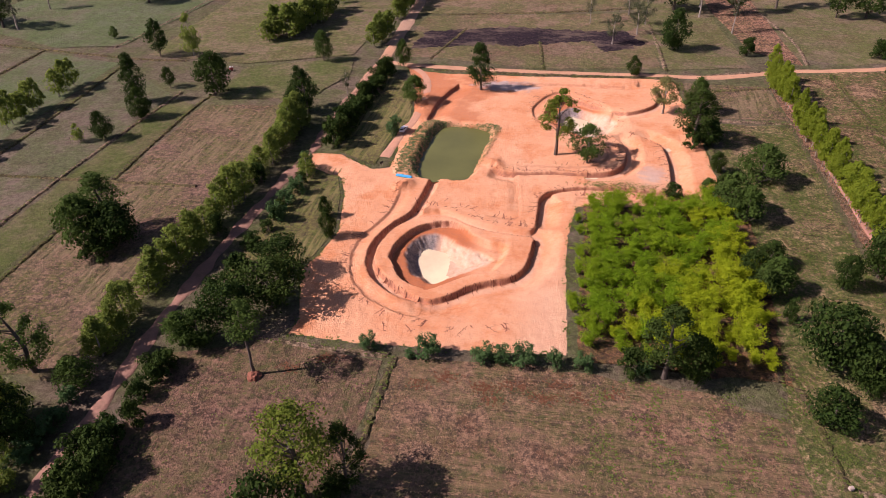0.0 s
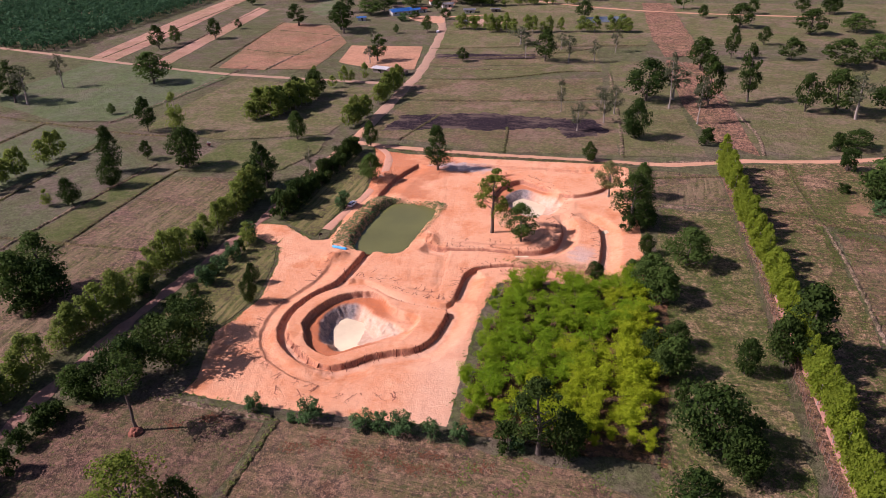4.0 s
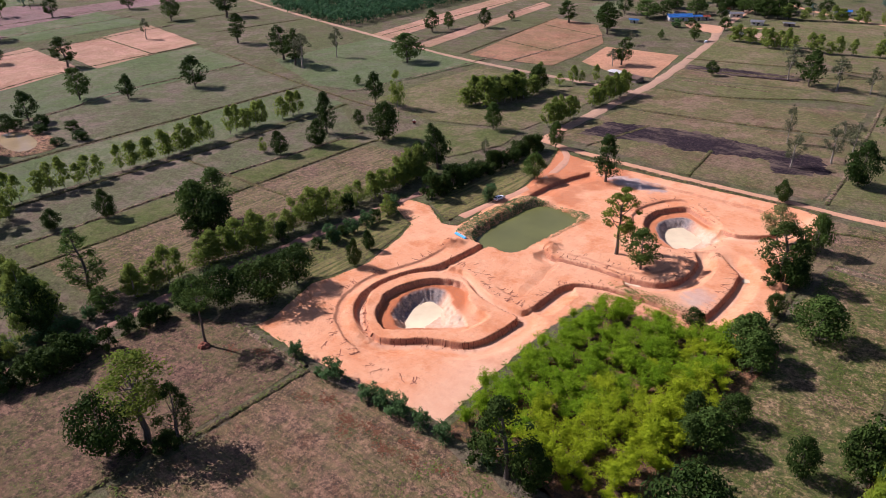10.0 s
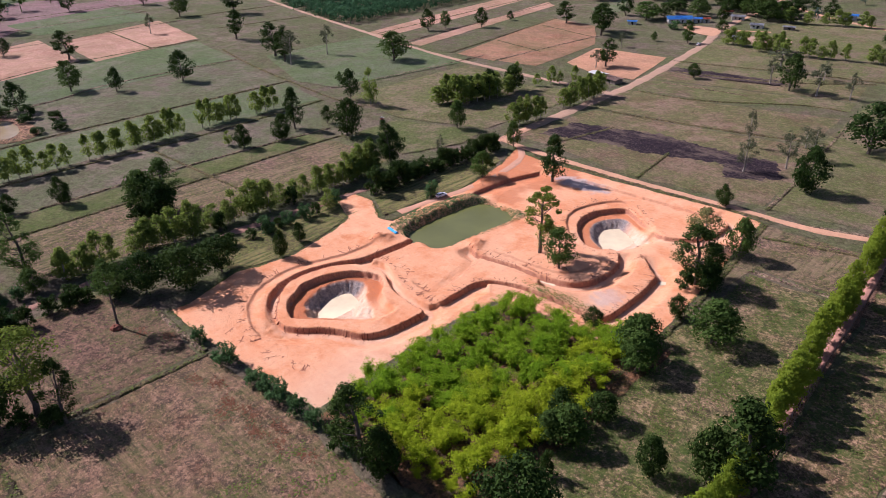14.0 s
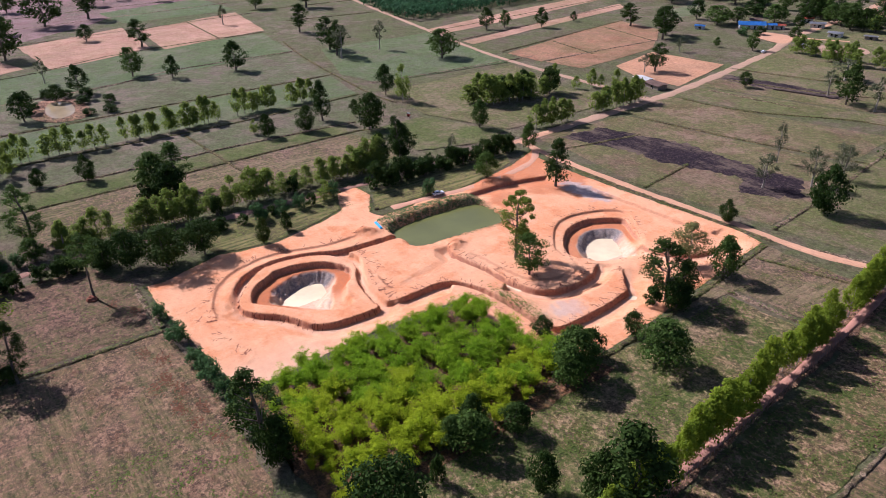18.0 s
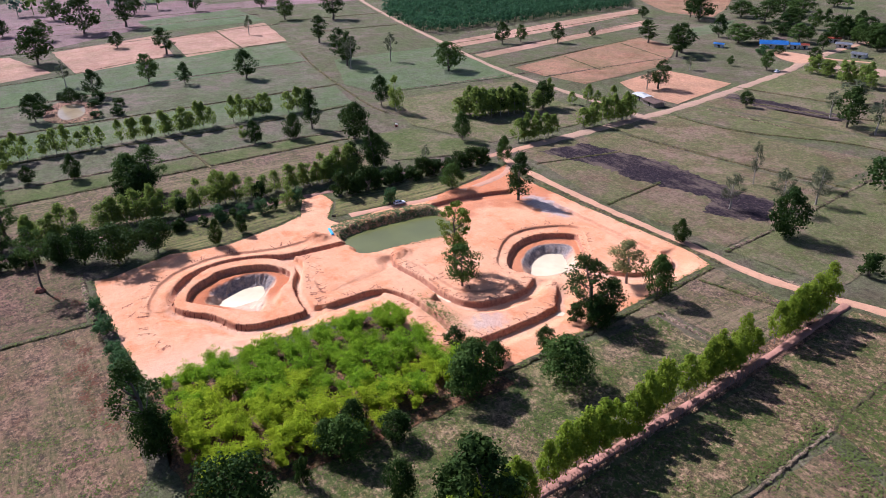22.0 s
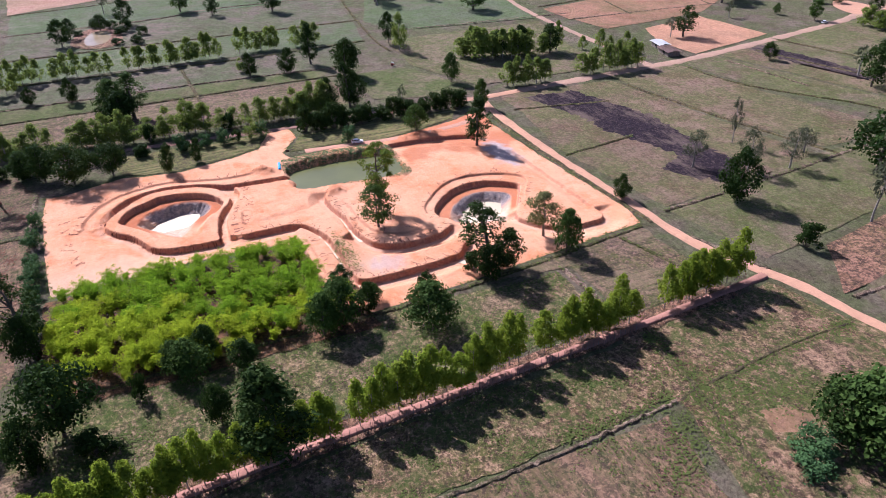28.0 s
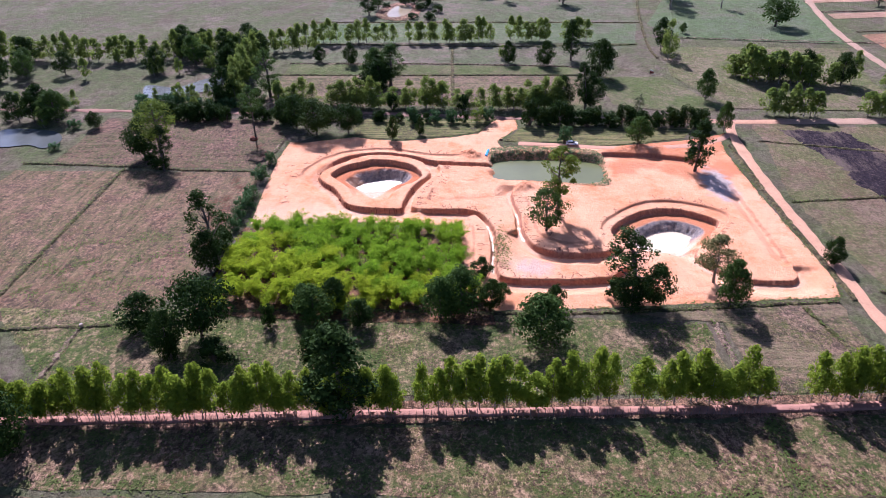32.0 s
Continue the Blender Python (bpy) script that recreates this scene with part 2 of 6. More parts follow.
soil = ms.mix(ms.attr("ash"), soil, ms.mix(ms.noise(0.7, 6, 0.8), (0.50, 0.40, 0.35), (0.36, 0.275, 0.24)))
# cut faces: the maroon of shaded walls is put into the soil colour
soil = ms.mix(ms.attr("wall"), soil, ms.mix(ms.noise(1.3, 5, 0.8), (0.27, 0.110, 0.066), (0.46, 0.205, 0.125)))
soil = ms.mix(ms.attr("sand"), soil, ms.mix(ms.noise(0.4, 6, 0.75), (0.62, 0.48, 0.34), (0.54, 0.33, 0.20)))
soil = ms.mix(ms.attr("clay"), soil, ms.mix(ms.noise(0.7, 6, 0.8), (0.13, 0.12, 0.115), (0.40, 0.32, 0.27)))
soil = ms.mix(ms.mul(ms.attr("weed"), ms.noise(0.6, 6, 0.85, 0.38, 0.56)), soil, ms.mix(ms.noise(0.7), (0.070, 0.085, 0.022), (0.17, 0.13, 0.055)))
lumps = ms.mix(0.5, ms.noise(0.9, 6, 0.8), ms.noise(2.6, 5, 0.75))
ms.colour(soil).bump(lumps, 0.7, 0.35)
M_SOIL = ms.m


def leaves(name, a, b, c, shine=0.08, through=0.2):
    """Foliage: three greens by leaf and by tree, some light coming through."""
    m = Mat(name, 0.75, shine)
    col = m.mix(m.rand(True), a, b)
    col = m.mix(m.mul(m.rand(), 0.55), col, c)
    col = m.mix(m.mul(m.noise(0.45, 3, 0.6), 0.35), col, tuple(v * 0.6 for v in a))
    m.colour(col)
    tl = m.node("ShaderNodeBsdfTranslucent")
    m.link(m.mix(0.5, col, tuple(min(1, v * 1.5) for v in b)), tl.inputs["Color"])
    mx = m.node("ShaderNodeMixShader", Fac=through)
    m.link(m.b.outputs[0], mx.inputs[1])
    m.link(tl.outputs[0], mx.inputs[2])
    m.link(mx.outputs[0], m.t.nodes["Material Output"].inputs["Surface"])
    return m.m


L_DARK = leaves("dark_broad_leaves", (0.012, 0.030, 0.006), (0.038, 0.068, 0.011), (0.050, 0.076, 0.012), 0.06, 0.18)
L_FRESH = leaves("fresh_green_leaves", (0.075, 0.120, 0.014), (0.165, 0.205, 0.026), (0.110, 0.150, 0.020), 0.06, 0.35)
L_MID = leaves("mid_green_leaves", (0.042, 0.082, 0.014), (0.080, 0.128, 0.022), (0.045, 0.072, 0.016), 0.06, 0.25)
L_EUC = leaves("eucalyptus_leaves", (0.105, 0.160, 0.026), (0.215, 0.265, 0.045), (0.120, 0.155, 0.034), 0.08, 0.42)
L_HEDGE = leaves("yellow_green_hedge_leaves", (0.140, 0.215, 0.018), (0.265, 0.320, 0.024), (0.150, 0.190, 0.020), 0.06, 0.5)
L_BAMBOO = leaves("bright_bamboo_leaves", (0.125, 0.240, 0.008), (0.225, 0.355, 0.012), (0.260, 0.345, 0.012), 0.06, 0.5)
L_BAMBOO_Y = leaves("yellow_bamboo_leaves", (0.235, 0.320, 0.009), (0.360, 0.440, 0.013), (0.370, 0.405, 0.012), 0.06, 0.5)
# these greens carry the blue-grey of distance haze in their colour
L_FAR_HAZED = leaves("hazed_woodland_leaves", (0.050, 0.085, 0.060), (0.090, 0.130, 0.085), (0.070, 0.100, 0.075), 0.05, 0.35)
L_BRUSH = leaves("dry_reddish_brush", (0.130, 0.048, 0.026), (0.185, 0.080, 0.042), (0.150, 0.090, 0.040))
L_BUSH = leaves("bush_leaves", (0.045, 0.095, 0.032), (0.080, 0.150, 0.045), (0.060, 0.110, 0.030))
L_SPARSE = leaves("greyish_sparse_leaves", (0.075, 0.085, 0.045), (0.120, 0.125, 0.065), (0.070, 0.090, 0.035))
L_AUTUMN = leaves("light_olive_leaves", (0.140, 0.145, 0.045), (0.190, 0.175, 0.060), (0.110, 0.125, 0.040))
L_RUBBER = leaves("plantation_leaves", (0.028, 0.078, 0.036), (0.055, 0.125, 0.050), (0.045, 0.100, 0.042), 0.06, 0.3)
L_WEED = leaves("weed_leaves", (0.085, 0.125, 0.026), (0.135, 0.175, 0.038), (0.120, 0.130, 0.040), 0.05, 0.4)


def bark(name, a, b):
    m = Mat(name, 0.9, 0.1)
    n = m.noise(2.0, 4, 0.7, stretch=(1, 1, 0.2, 0))
    m.colour(m.mix(n, a, b)).bump(n, 0.5, 0.1)
    return m.m


M_BARK = bark("grey_brown_bark", (0.075, 0.058, 0.044), (0.145, 0.115, 0.09))
M_PALEBARK = bark("pale_bark", (0.24, 0.20, 0.16), (0.34, 0.29, 0.23))
M_CULM = bark("bamboo_culm", (0.22, 0.24, 0.07), (0.30, 0.25, 0.10))
M_WOOD = bark("weathered_wood", (0.17, 0.135, 0.105), (0.26, 0.21, 0.165))


def plain(name, c, rough=0.5, spec=0.4, metal=0.0, vary=0.25, scale=3.0):
    m = Mat(name, rough, spec, metal)
    n = m.noise(scale, 4, 0.65, local=True)
    m.colour(m.mix(m.mul(n, vary), c, tuple(v * 0.55 for v in c)))
    return m.m


M_CARPAINT = plain("white_car_paint", (0.80, 0.80, 0.80), 0.22, 0.6, 0.0, 0.06)
M_GLASS = plain("dark_tinted_glass", (0.012, 0.014, 0.017), 0.06, 0.6, 0, 0.05)
M_TYRE = plain("black_rubber", (0.02, 0.02, 0.02), 0.8, 0.2)
M_CHROME = plain("alloy", (0.55, 0.55, 0.56), 0.3, 0.5, 1.0)
M_LAMP = plain("clear_lamp_lens", (0.7, 0.7, 0.7), 0.1, 0.7)
M_REDLENS = plain("red_lamp_lens", (0.45, 0.02, 0.02), 0.15, 0.6)
M_BLUE = plain("blue_plastic", (0.02, 0.34, 0.62), 0.4, 0.4)
M_BLUEROOF = plain("blue_metal_roof", (0.055, 0.22, 0.55), 0.4, 0.4, 0.2, 0.2, 0.6)
M_GREYROOF = plain("grey_tin_roof", (0.33, 0.33, 0.34), 0.45, 0.4, 0.4, 0.5, 0.8)
M_RUST = plain("rusty_tin_roof", (0.26, 0.17, 0.13), 0.7, 0.2, 0.1, 0.6, 0.7)
M_REDROOF = plain("red_tile_roof", (0.38, 0.09, 0.05), 0.7, 0.2, 0, 0.4, 0.7)
M_WALLP = plain("painted_wall", (0.60, 0.55, 0.47), 0.85, 0.2, 0, 0.3, 0.5)
M_DARK = plain("dark_opening", (0.03, 0.028, 0.025), 0.8, 0.2)
M_REDP = plain("red_machine_paint", (0.42, 0.05, 0.03), 0.45, 0.4)
M_WHITEP = plain("white_plastic", (0.75, 0.74, 0.70), 0.5, 0.4)
M_STONE = plain("white_stone", (0.42, 0.33, 0.27), 0.9, 0.2)


def water(name, c, rough):
    m = Mat(name, rough, 0.9)
    m.b.inputs["IOR"].default_value = 1.33
    n = m.noise(0.09, 4, 0.6)
    m.colour(m.mix(n, c, tuple(v * 0.78 for v in c))).bump(m.noise(1.6, 3, 0.6), 0.05, 0.03)
    return m.m


M_CRACK = plain("dark_eroded_soil", (0.230, 0.092, 0.058), 0.95, 0.05, 0, 0.5, 1.0)
L_STRAW = leaves("dry_straw", (0.24, 0.17, 0.11), (0.34, 0.25, 0.16), (0.20, 0.15, 0.08))
L_STICK = leaves("dead_stems", (0.17, 0.10, 0.075), (0.26, 0.16, 0.12), (0.20, 0.12, 0.08))
M_POND = water("green_pond_water", (0.120, 0.124, 0.034), 0.28)
M_MILKY = water("milky_cream_water", (0.70, 0.58, 0.36), 0.3)
M_BROWNWATER = water("brown_pond_water", (0.300, 0.220, 0.110), 0.2)
M_PALEWATER = water("pale_grey_water", (0.10, 0.105, 0.09), 0.18)


# ---- builders ----
def mesh(name, verts, faces, mats, smooth=False):
    me = bpy.data.meshes.new(name)
    me.from_pydata([tuple(v) for v in verts], [], [tuple(f) for f in faces])
    for m in (mats if isinstance(mats, (list, tuple)) else [mats]):
        me.materials.append(m)
    if smooth:
        me.polygons.foreach_set("use_smooth", [True] * len(me.polygons))
    me.update()
    return me


def part(name, me, parent, label=""):
    """One mesh object under a thing or under a part; me is a mesh, or a bmesh with its material."""
    if isinstance(me, tuple):
        bm, mat = me
        me = bpy.data.meshes.new(name)
        bm.to_mesh(me)
        bm.free()
        me.materials.append(mat)
    ob = new(name, me)
    ob.parent = parent
    return tagged(ob, label)


def box(sx, sy, sz, at=(0, 0, 0), bevel=0.0, turn=(0, 0, 0)):
    bm = bmesh.new()
    bmesh.ops.create_cube(bm, size=1.0, matrix=pose(*at, *turn) @ Matrix.Diagonal((sx, sy, sz, 1)))
    if bevel:
        bmesh.ops.bevel(bm, geom=bm.edges[:], offset=bevel, segments=2, affect="EDGES")
    return bm


def cyl(r, h, at=(0, 0, 0), turn=(0, 0, 0), n=12, r2=None):
    bm = bmesh.new()
    bmesh.ops.create_cone(bm, cap_ends=True, segments=n, radius1=r, radius2=r if r2 is None else r2, depth=h, matrix=pose(*at, *turn))
    return bm


def spline(points, step, closed=False):
    """A smooth line through the points, cut evenly."""
    p = np.array(points, float)
    n = len(p)
    out = []
    for i in range(n if closed else n - 1):
        a, b = p[i], p[(i + 1) % n]
        before = p[i - 1] if closed or i else a
        after = p[(i + 2) % n] if closed or i + 2 < n else b
        k = max(1, int(np.hypot(*(b - a)) / step))
        for j in range(k):
            u = j / k
            out.append(0.5 * (2 * a + (b - before) * u + (2 * before - 5 * a + 4 * b - after) * u * u + (3 * a - before - 3 * b + after) * u ** 3))
    if not closed:
        out.append(p[-1])
    return np.array(out)


def inside(poly, x, y):
    hit = np.zeros(x.shape, bool)
    for (ax, ay), (bx, by) in zip(poly, np.roll(poly, -1, 0)):
        if ay != by:
            hit ^= ((ay > y) != (by > y)) & (x < (bx - ax) * (y - ay) / (by - ay) + ax)
    return hit


def to_line(line, x, y, closed=False):
    """Distance to a line, the side (positive on the right of its way), and how far along it, 0 to 1."""
    a = line if closed else line[:-1]
    b = np.roll(line, -1, 0) if closed else line[1:]
    best = np.full(x.shape, 1e9)
    side, along = np.ones(x.shape), np.zeros(x.shape)
    for i in range(len(a)):
        dx, dy = b[i] - a[i]
        ll = dx * dx + dy * dy + 1e-9
        u = np.clip(((x - a[i][0]) * dx + (y - a[i][1]) * dy) / ll, 0, 1)
        d = np.hypot(x - a[i][0] - u * dx, y - a[i][1] - u * dy)
        near = d < best
        best = np.where(near, d, best)
        side = np.where(near, np.where((x - a[i][0]) * dy - (y - a[i][1]) * dx > 0, 1.0, -1.0), side)
        along = np.where(near, (i + u) / len(a), along)
    return best, side, along


def ease(a, b, v):
    u = np.clip((v - a) / (b - a), 0, 1)
    return u * u * (3 - 2 * u)


def region(points, x, y):
    """Signed distance to a closed smooth outline, positive inside."""
    line = spline(points, 1.2, True)
    return to_line(line, x, y, True)[0] * np.where(inside(line, x, y), 1.0, -1.0)


def waves(x, y, size, seed, octaves=4):
    """Cheap smooth random relief, about -1 to 1."""
    rng = np.random.RandomState(seed)
    out = np.zeros(np.shape(x))
    amp, total = 1.0, 0.0
    for o in range(octaves):
        for _ in range(4):
            ang, ph = rng.uniform(0, 6.283, 2)
            k = 6.283 / size * 2 ** o * rng.uniform(0.7, 1.3)
            out += amp * np.sin(k * (x * np.cos(ang) + y * np.sin(ang)) + ph)
        total += 2.2 * amp
        amp *= 0.55
    return out / total


# ---- the dug plot ----
PLOT = np.array([(-60.7, 110.2), (-45, 109.8), (-30, 110.5), (-5, 112.5), (2.5, 113.2), (1.2, 135), (0.5, 158), (2, 174), (20, 175.5), (36, 176), (43.6, 185),
                 (42.6, 200), (41, 218), (38, 245), (35.6, 269.5), (27, 271.5), (-20, 268.5), (-54, 267.5), (-66, 269), (-71, 273), (-64, 255), (-60.5, 240),
                 (-57, 222), (-60.5, 214), (-57, 200), (-57, 189), (-62, 187.5), (-75, 195.5), (-88.5, 195), (-85, 187), (-70, 180), (-66, 170), (-62, 152), (-64, 140),
                 (-66, 134), (-60, 115)])
RING = [(-41, 162), (-34, 164), (-24, 159.3), (-14, 157.2), (-9, 156.8), (-9, 151), (-10, 143.5), (-13, 139), (-17.5, 136.8), (-22.6, 134), (-26.3, 130.3),
        (-30, 127.8), (-33.5, 127.5), (-39, 130.5), (-43.5, 134.5), (-47.2, 138.4), (-49, 143), (-49, 148.7), (-47.3, 155), (-44.2, 159.8)]
MOAT = [(-42.8, 187), (-43.5, 174), (-44.8, 164.5), (-48.8, 157.5), (-51, 151), (-51.5, 145), (-50.8, 140), (-48.2, 134.6), (-43.5, 129.8), (-38.5, 126), (-33.5, 123.6), (-28.5, 122.6)]
INNER = [(-32.5, 161.6), (-38, 160), (-42.6, 155.4), (-45, 149), (-45.2, 143.8), (-43.5, 139.2), (-40.3, 134.8), (-36.5, 132), (-32.5, 131), (-28.2, 133.8),
         (-23.1, 137.6), (-16.8, 140.8), (-14.6, 147.1), (-15, 153), (-22.6, 155.2), (-27.5, 159.8)]
DEEP = [(-33, 158.2), (-39, 157.5), (-42, 152.9), (-42.7, 146.9), (-39.8, 140.4), (-35.2, 136), (-31.4, 135.4), (-27.4, 138.2), (-21, 142.6), (-17.5, 147), (-20.6, 150.3), (-27.2, 153.5)]
FLOOR = [(-36.6, 151), (-34.5, 143.6), (-31.8, 140.2), (-28.4, 142.2), (-24, 146.2), (-29.5, 149.8)]
TERRACE = [(-42.7, 166.2), (-38.5, 167.4), (-34.4, 167.2), (-27.2, 163.5), (-22, 161.3), (-15.7, 160.5), (-10, 160.2), (-8.8, 162), (-8.8, 170), (-8.6, 177.5), (-5.5, 182),
           (3, 185.4), (14.5, 186.3), (25, 186.0), (28.7, 188.2), (29.2, 196), (29.2, 204), (28.2, 212), (27.6, 215.5), (23, 219.5), (18.6, 224.4)]
ISLAND = [(-25, 193), (-18.7, 191.4), (-9, 193.0), (-5.5, 193.5), (4, 193.9), (11, 196.0), (15, 200.4), (16.2, 207.6), (15.2, 215), (11.5, 221)]
LIP = [(6, 217.5), (-0.8, 216.6), (-8, 222.2), (-14.6, 230.4), (-16.2, 239), (-13.4, 248.2), (-8, 254.8), (-2, 253.4), (4, 249), (9, 246), (14, 240), (12, 228)]
BENCH = [(9, 221), (2, 219), (-5.6, 224.4), (-10.4, 231.5), (-11.6, 239.8), (-8.4, 246.9), (-3.6, 251.2), (3.5, 247.4), (9, 244), (15, 239.5), (15.5, 232), (14, 225)]
PIT = [(9, 222.6), (3.6, 223), (-2.6, 227), (-7.2, 233.6), (-7.9, 240), (-5, 245), (-1.6, 247.2), (4, 244.6), (9, 241.5), (14.5, 237), (13, 227)]
BERM = [(12, 241.5), (17.3, 239.8), (23, 243), (27.2, 248), (28.6, 256), (27.6, 262), (21, 263)]
BANK = [(-54.5, 185.5), (-55.5, 205), (-52, 222.5), (-37, 224), (-25.5, 222.3), (-26, 209), (-29.8, 188.6), (-42.5, 184)]
WATER = [(-47.2, 187.8), (-48.6, 206), (-45, 221.3), (-30, 219.6), (-30, 205), (-32, 188), (-38, 186.3)]
STEP_W = [(-29, 119.6), (-39, 121.6), (-46.5, 125.8), (-51.2, 130.5), (-54.3, 137), (-55.6, 143.6), (-55, 151), (-51.5, 161), (-50.3, 169), (-50.5, 178)]
STEP_N = [(-16, 188.5), (-14.2, 178), (-13.2, 166.5), (-17, 164.5), (-24, 166)]
STEP_I = [(-18, 196), (-8, 197), (3.5, 198.2), (8.5, 202), (10.5, 207.5), (8.5, 213)]
STEP_S = [(1, 179.6), (14, 180), (27, 179.4)]
STEP_R = [(-29, 261.6), (-14, 262.2), (2, 262.8), (14, 263), (22, 263)]
DITCH = [(-52.3, 223.5), (-51.2, 242), (-46.5, 257.5)]


def scarp(line, x, y, depth, floor, back, taper=0.06, steep=0.45, narrow=None):
    """A wall along a line: it drops on the right, runs level, and climbs back gently."""
    d, side, along = to_line(spline(line, 1.5), x, y)
    end = ease(0, taper, along) * ease(1, 1 - taper, along)
    if narrow:
        tight = ease(narrow[0] - 0.03, narrow[0], along) * (1 - ease(narrow[1], narrow[1] + 0.03, along))
        floor, back = floor + (1.5 - floor) * tight, back + (0.7 - back) * tight
    drop = ease(0, steep, d) * (1 - ease(floor, floor + back, d)) * (side > 0)
    bed = ease(steep + 0.1, steep + 0.5, d) * (1 - ease(floor * 0.8, floor + 0.5, d)) * (side > 0)
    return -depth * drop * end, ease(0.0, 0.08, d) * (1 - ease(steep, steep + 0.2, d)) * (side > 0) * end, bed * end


def dug(x, y):
    """Height of the dug plot, the kinds of bare soil, and the walls' painted shade."""
    z = 0.10 * waves(x, y, 18, 5) + 0.08 * waves(x, y, 3.0, 6)
    wob = 0.35 * waves(x, y, 7, 9) + 0.22 * waves(x, y, 2.0, 19, 2)
    # wall masks the steep faces that get the painted shade colour
    wall = np.zeros(x.shape)
    # moat round the first pit
    out = -region(RING, x + wob * 0.5, y + wob * 0.5)
    d, side, along = to_line(spline(MOAT, 1.5), x + wob * 0.5, y)
    soft = 0.45 + 5.0 * ease(0.72, 1.0, along)
    held = np.where((along > 0.0) & (along < 0.999), ease(0, 1, d * side * -1 / soft), 1.0)
    d2, side2, _ = to_line(spline(TERRACE[:8], 1.5), x, y + wob * 0.4)
    held2 = np.where(x < -8.9, ease(0, 0.45, d2 * side2), 1.0)
    prof = ease(0, 0.45, out) * (1 - ease(2.4, 8.5, out))
    held = np.maximum(held, ease(0.86, 1.0, along))
    near = ((d * side * -1) > -1) | (x > -30) | (along > 0.86)
    moat = -1.75 * prof * np.where(near, held, 0) * held2
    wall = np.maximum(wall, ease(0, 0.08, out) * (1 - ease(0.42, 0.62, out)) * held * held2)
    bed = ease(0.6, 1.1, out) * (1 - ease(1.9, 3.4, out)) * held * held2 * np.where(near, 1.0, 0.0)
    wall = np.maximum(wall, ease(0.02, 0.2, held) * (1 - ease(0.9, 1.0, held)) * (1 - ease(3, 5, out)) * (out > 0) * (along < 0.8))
    # the feeder from the pond
    feeder = (y > 161) & (y < 187) & (x < -38)
    dd = -(d * side)
    f = ease(0, 0.45, dd) * (1 - ease(2.6, 3.4, dd)) * ease(160, 164, y) * (1 - ease(184.5, 186.5, y)) * (x < -36)
    moat = np.minimum(moat, np.where(feeder, -1.75 * f, 0))
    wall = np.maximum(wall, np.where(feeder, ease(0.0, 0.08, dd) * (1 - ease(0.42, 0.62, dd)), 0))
    bed = np.maximum(bed, np.where(feeder, ease(0.6, 1.0, dd) * (1 - ease(2.2, 3.0, dd)), 0))
    z = z + moat
    # the other walls
    for line, depth, floor, back, narrow in ((TERRACE[6:], 1.8, 2.4, 5.0, (0.22, 0.57)), (ISLAND, 1.8, 2.0, 4.5, (0.14, 0.47)), (BERM, 1.3, 2.0, 6.0, None)):
        dz, w, b = scarp(line, x + wob * 0.5, y + wob * 0.5, depth, floor, back, narrow=narrow)
        bed = np.maximum(bed, b)
        z = np.minimum(z, z * 0.3 + dz)
        wall = np.maximum(wall, w)
    dz, w, b = scarp(DITCH, x + wob * 0.4, y, 1.35, 1.4, 7.0)
    z += dz
    wall, bed = np.maximum(wall, w), np.maximum(bed, 0.4 * b)
    dz, side, al = to_line(spline(DITCH, 1.5), x, y)
    z += 0.25 * np.exp(-((dz - 1.6) / 1.2) ** 2) * (side < 0) * (al > 0) * (al < 1)
    for line, depth in ((STEP_W, 0.5), (STEP_N, 0.4), (STEP_I, 0.4), (STEP_S, 0.35), (STEP_R, 0.75)):
        dz, w, _ = scarp(line, x + wob * 0.8, y + wob * 0.8, depth, 1.2, 3.0, 0.1, 0.7)
        z = z + dz
        wall = np.maximum(wall, 0.5 * w)
    # first pit: a ledge, then the sloping hole
    i1, i2, i3 = region(INNER, x + wob, y + wob), region(DEEP, x + wob, y + wob), region(FLOOR, x + wob, y)
    z -= 2.0 * ease(0, 0.5 + 2.1 * ease(-33, -22, x), i1) * (0.75 + 0.25 * ease(-20, -34, x))
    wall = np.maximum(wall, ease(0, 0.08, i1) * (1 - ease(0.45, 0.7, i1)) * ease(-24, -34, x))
    gully = np.abs(waves(x, y, 3.4, 51, 3))
    z -= 3.2 * ease(0, 4.2 + 4 * ease(-32, -22, x), i2) + 0.55 * gully * ease(0.2, 1.6, i2) * (1 - ease(-1.5, 0.4, i3))
    red = ease(0.5, 0.8, i1) * (1 - ease(0.2, 1.6, i2)) * ease(-20, -27, x)
    clay = ease(0.3, 1.2, i2) * (1 - ease(-0.6, 0.4, i3)) * ease(-33.5, -36.5, x + 0.35 * (152 - y) * 0.3)
    sand = ease(0.2, 2.0, i2) * (1 - clay)
    # second pit
    j0, j1, j2 = region(LIP, x + wob * 0.6, y), region(BENCH, x + wob * 0.6, y), region(PIT, x + wob * 0.6, y)
    shy = ease(13, 5, x)
    z -= 0.7 * ease(0, 0.7, j0) * shy + 1.9 * ease(0, 0.5, j1) * shy + 2.6 * ease(0, 4.4, j2) + 0.35 * gully * ease(0.2, 1.4, j2) * (1 - ease(3.4, 4.6, j2))
    z -= 2.0 * ease(-4, 4, j2) * (1 - shy)
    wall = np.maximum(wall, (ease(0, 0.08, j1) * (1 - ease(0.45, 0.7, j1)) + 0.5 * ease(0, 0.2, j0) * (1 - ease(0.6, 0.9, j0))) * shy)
    red = np.maximum(red, ease(0.6, 0.9, j1) * (1 - ease(0, 0.5, j2)) * shy * 0.8)
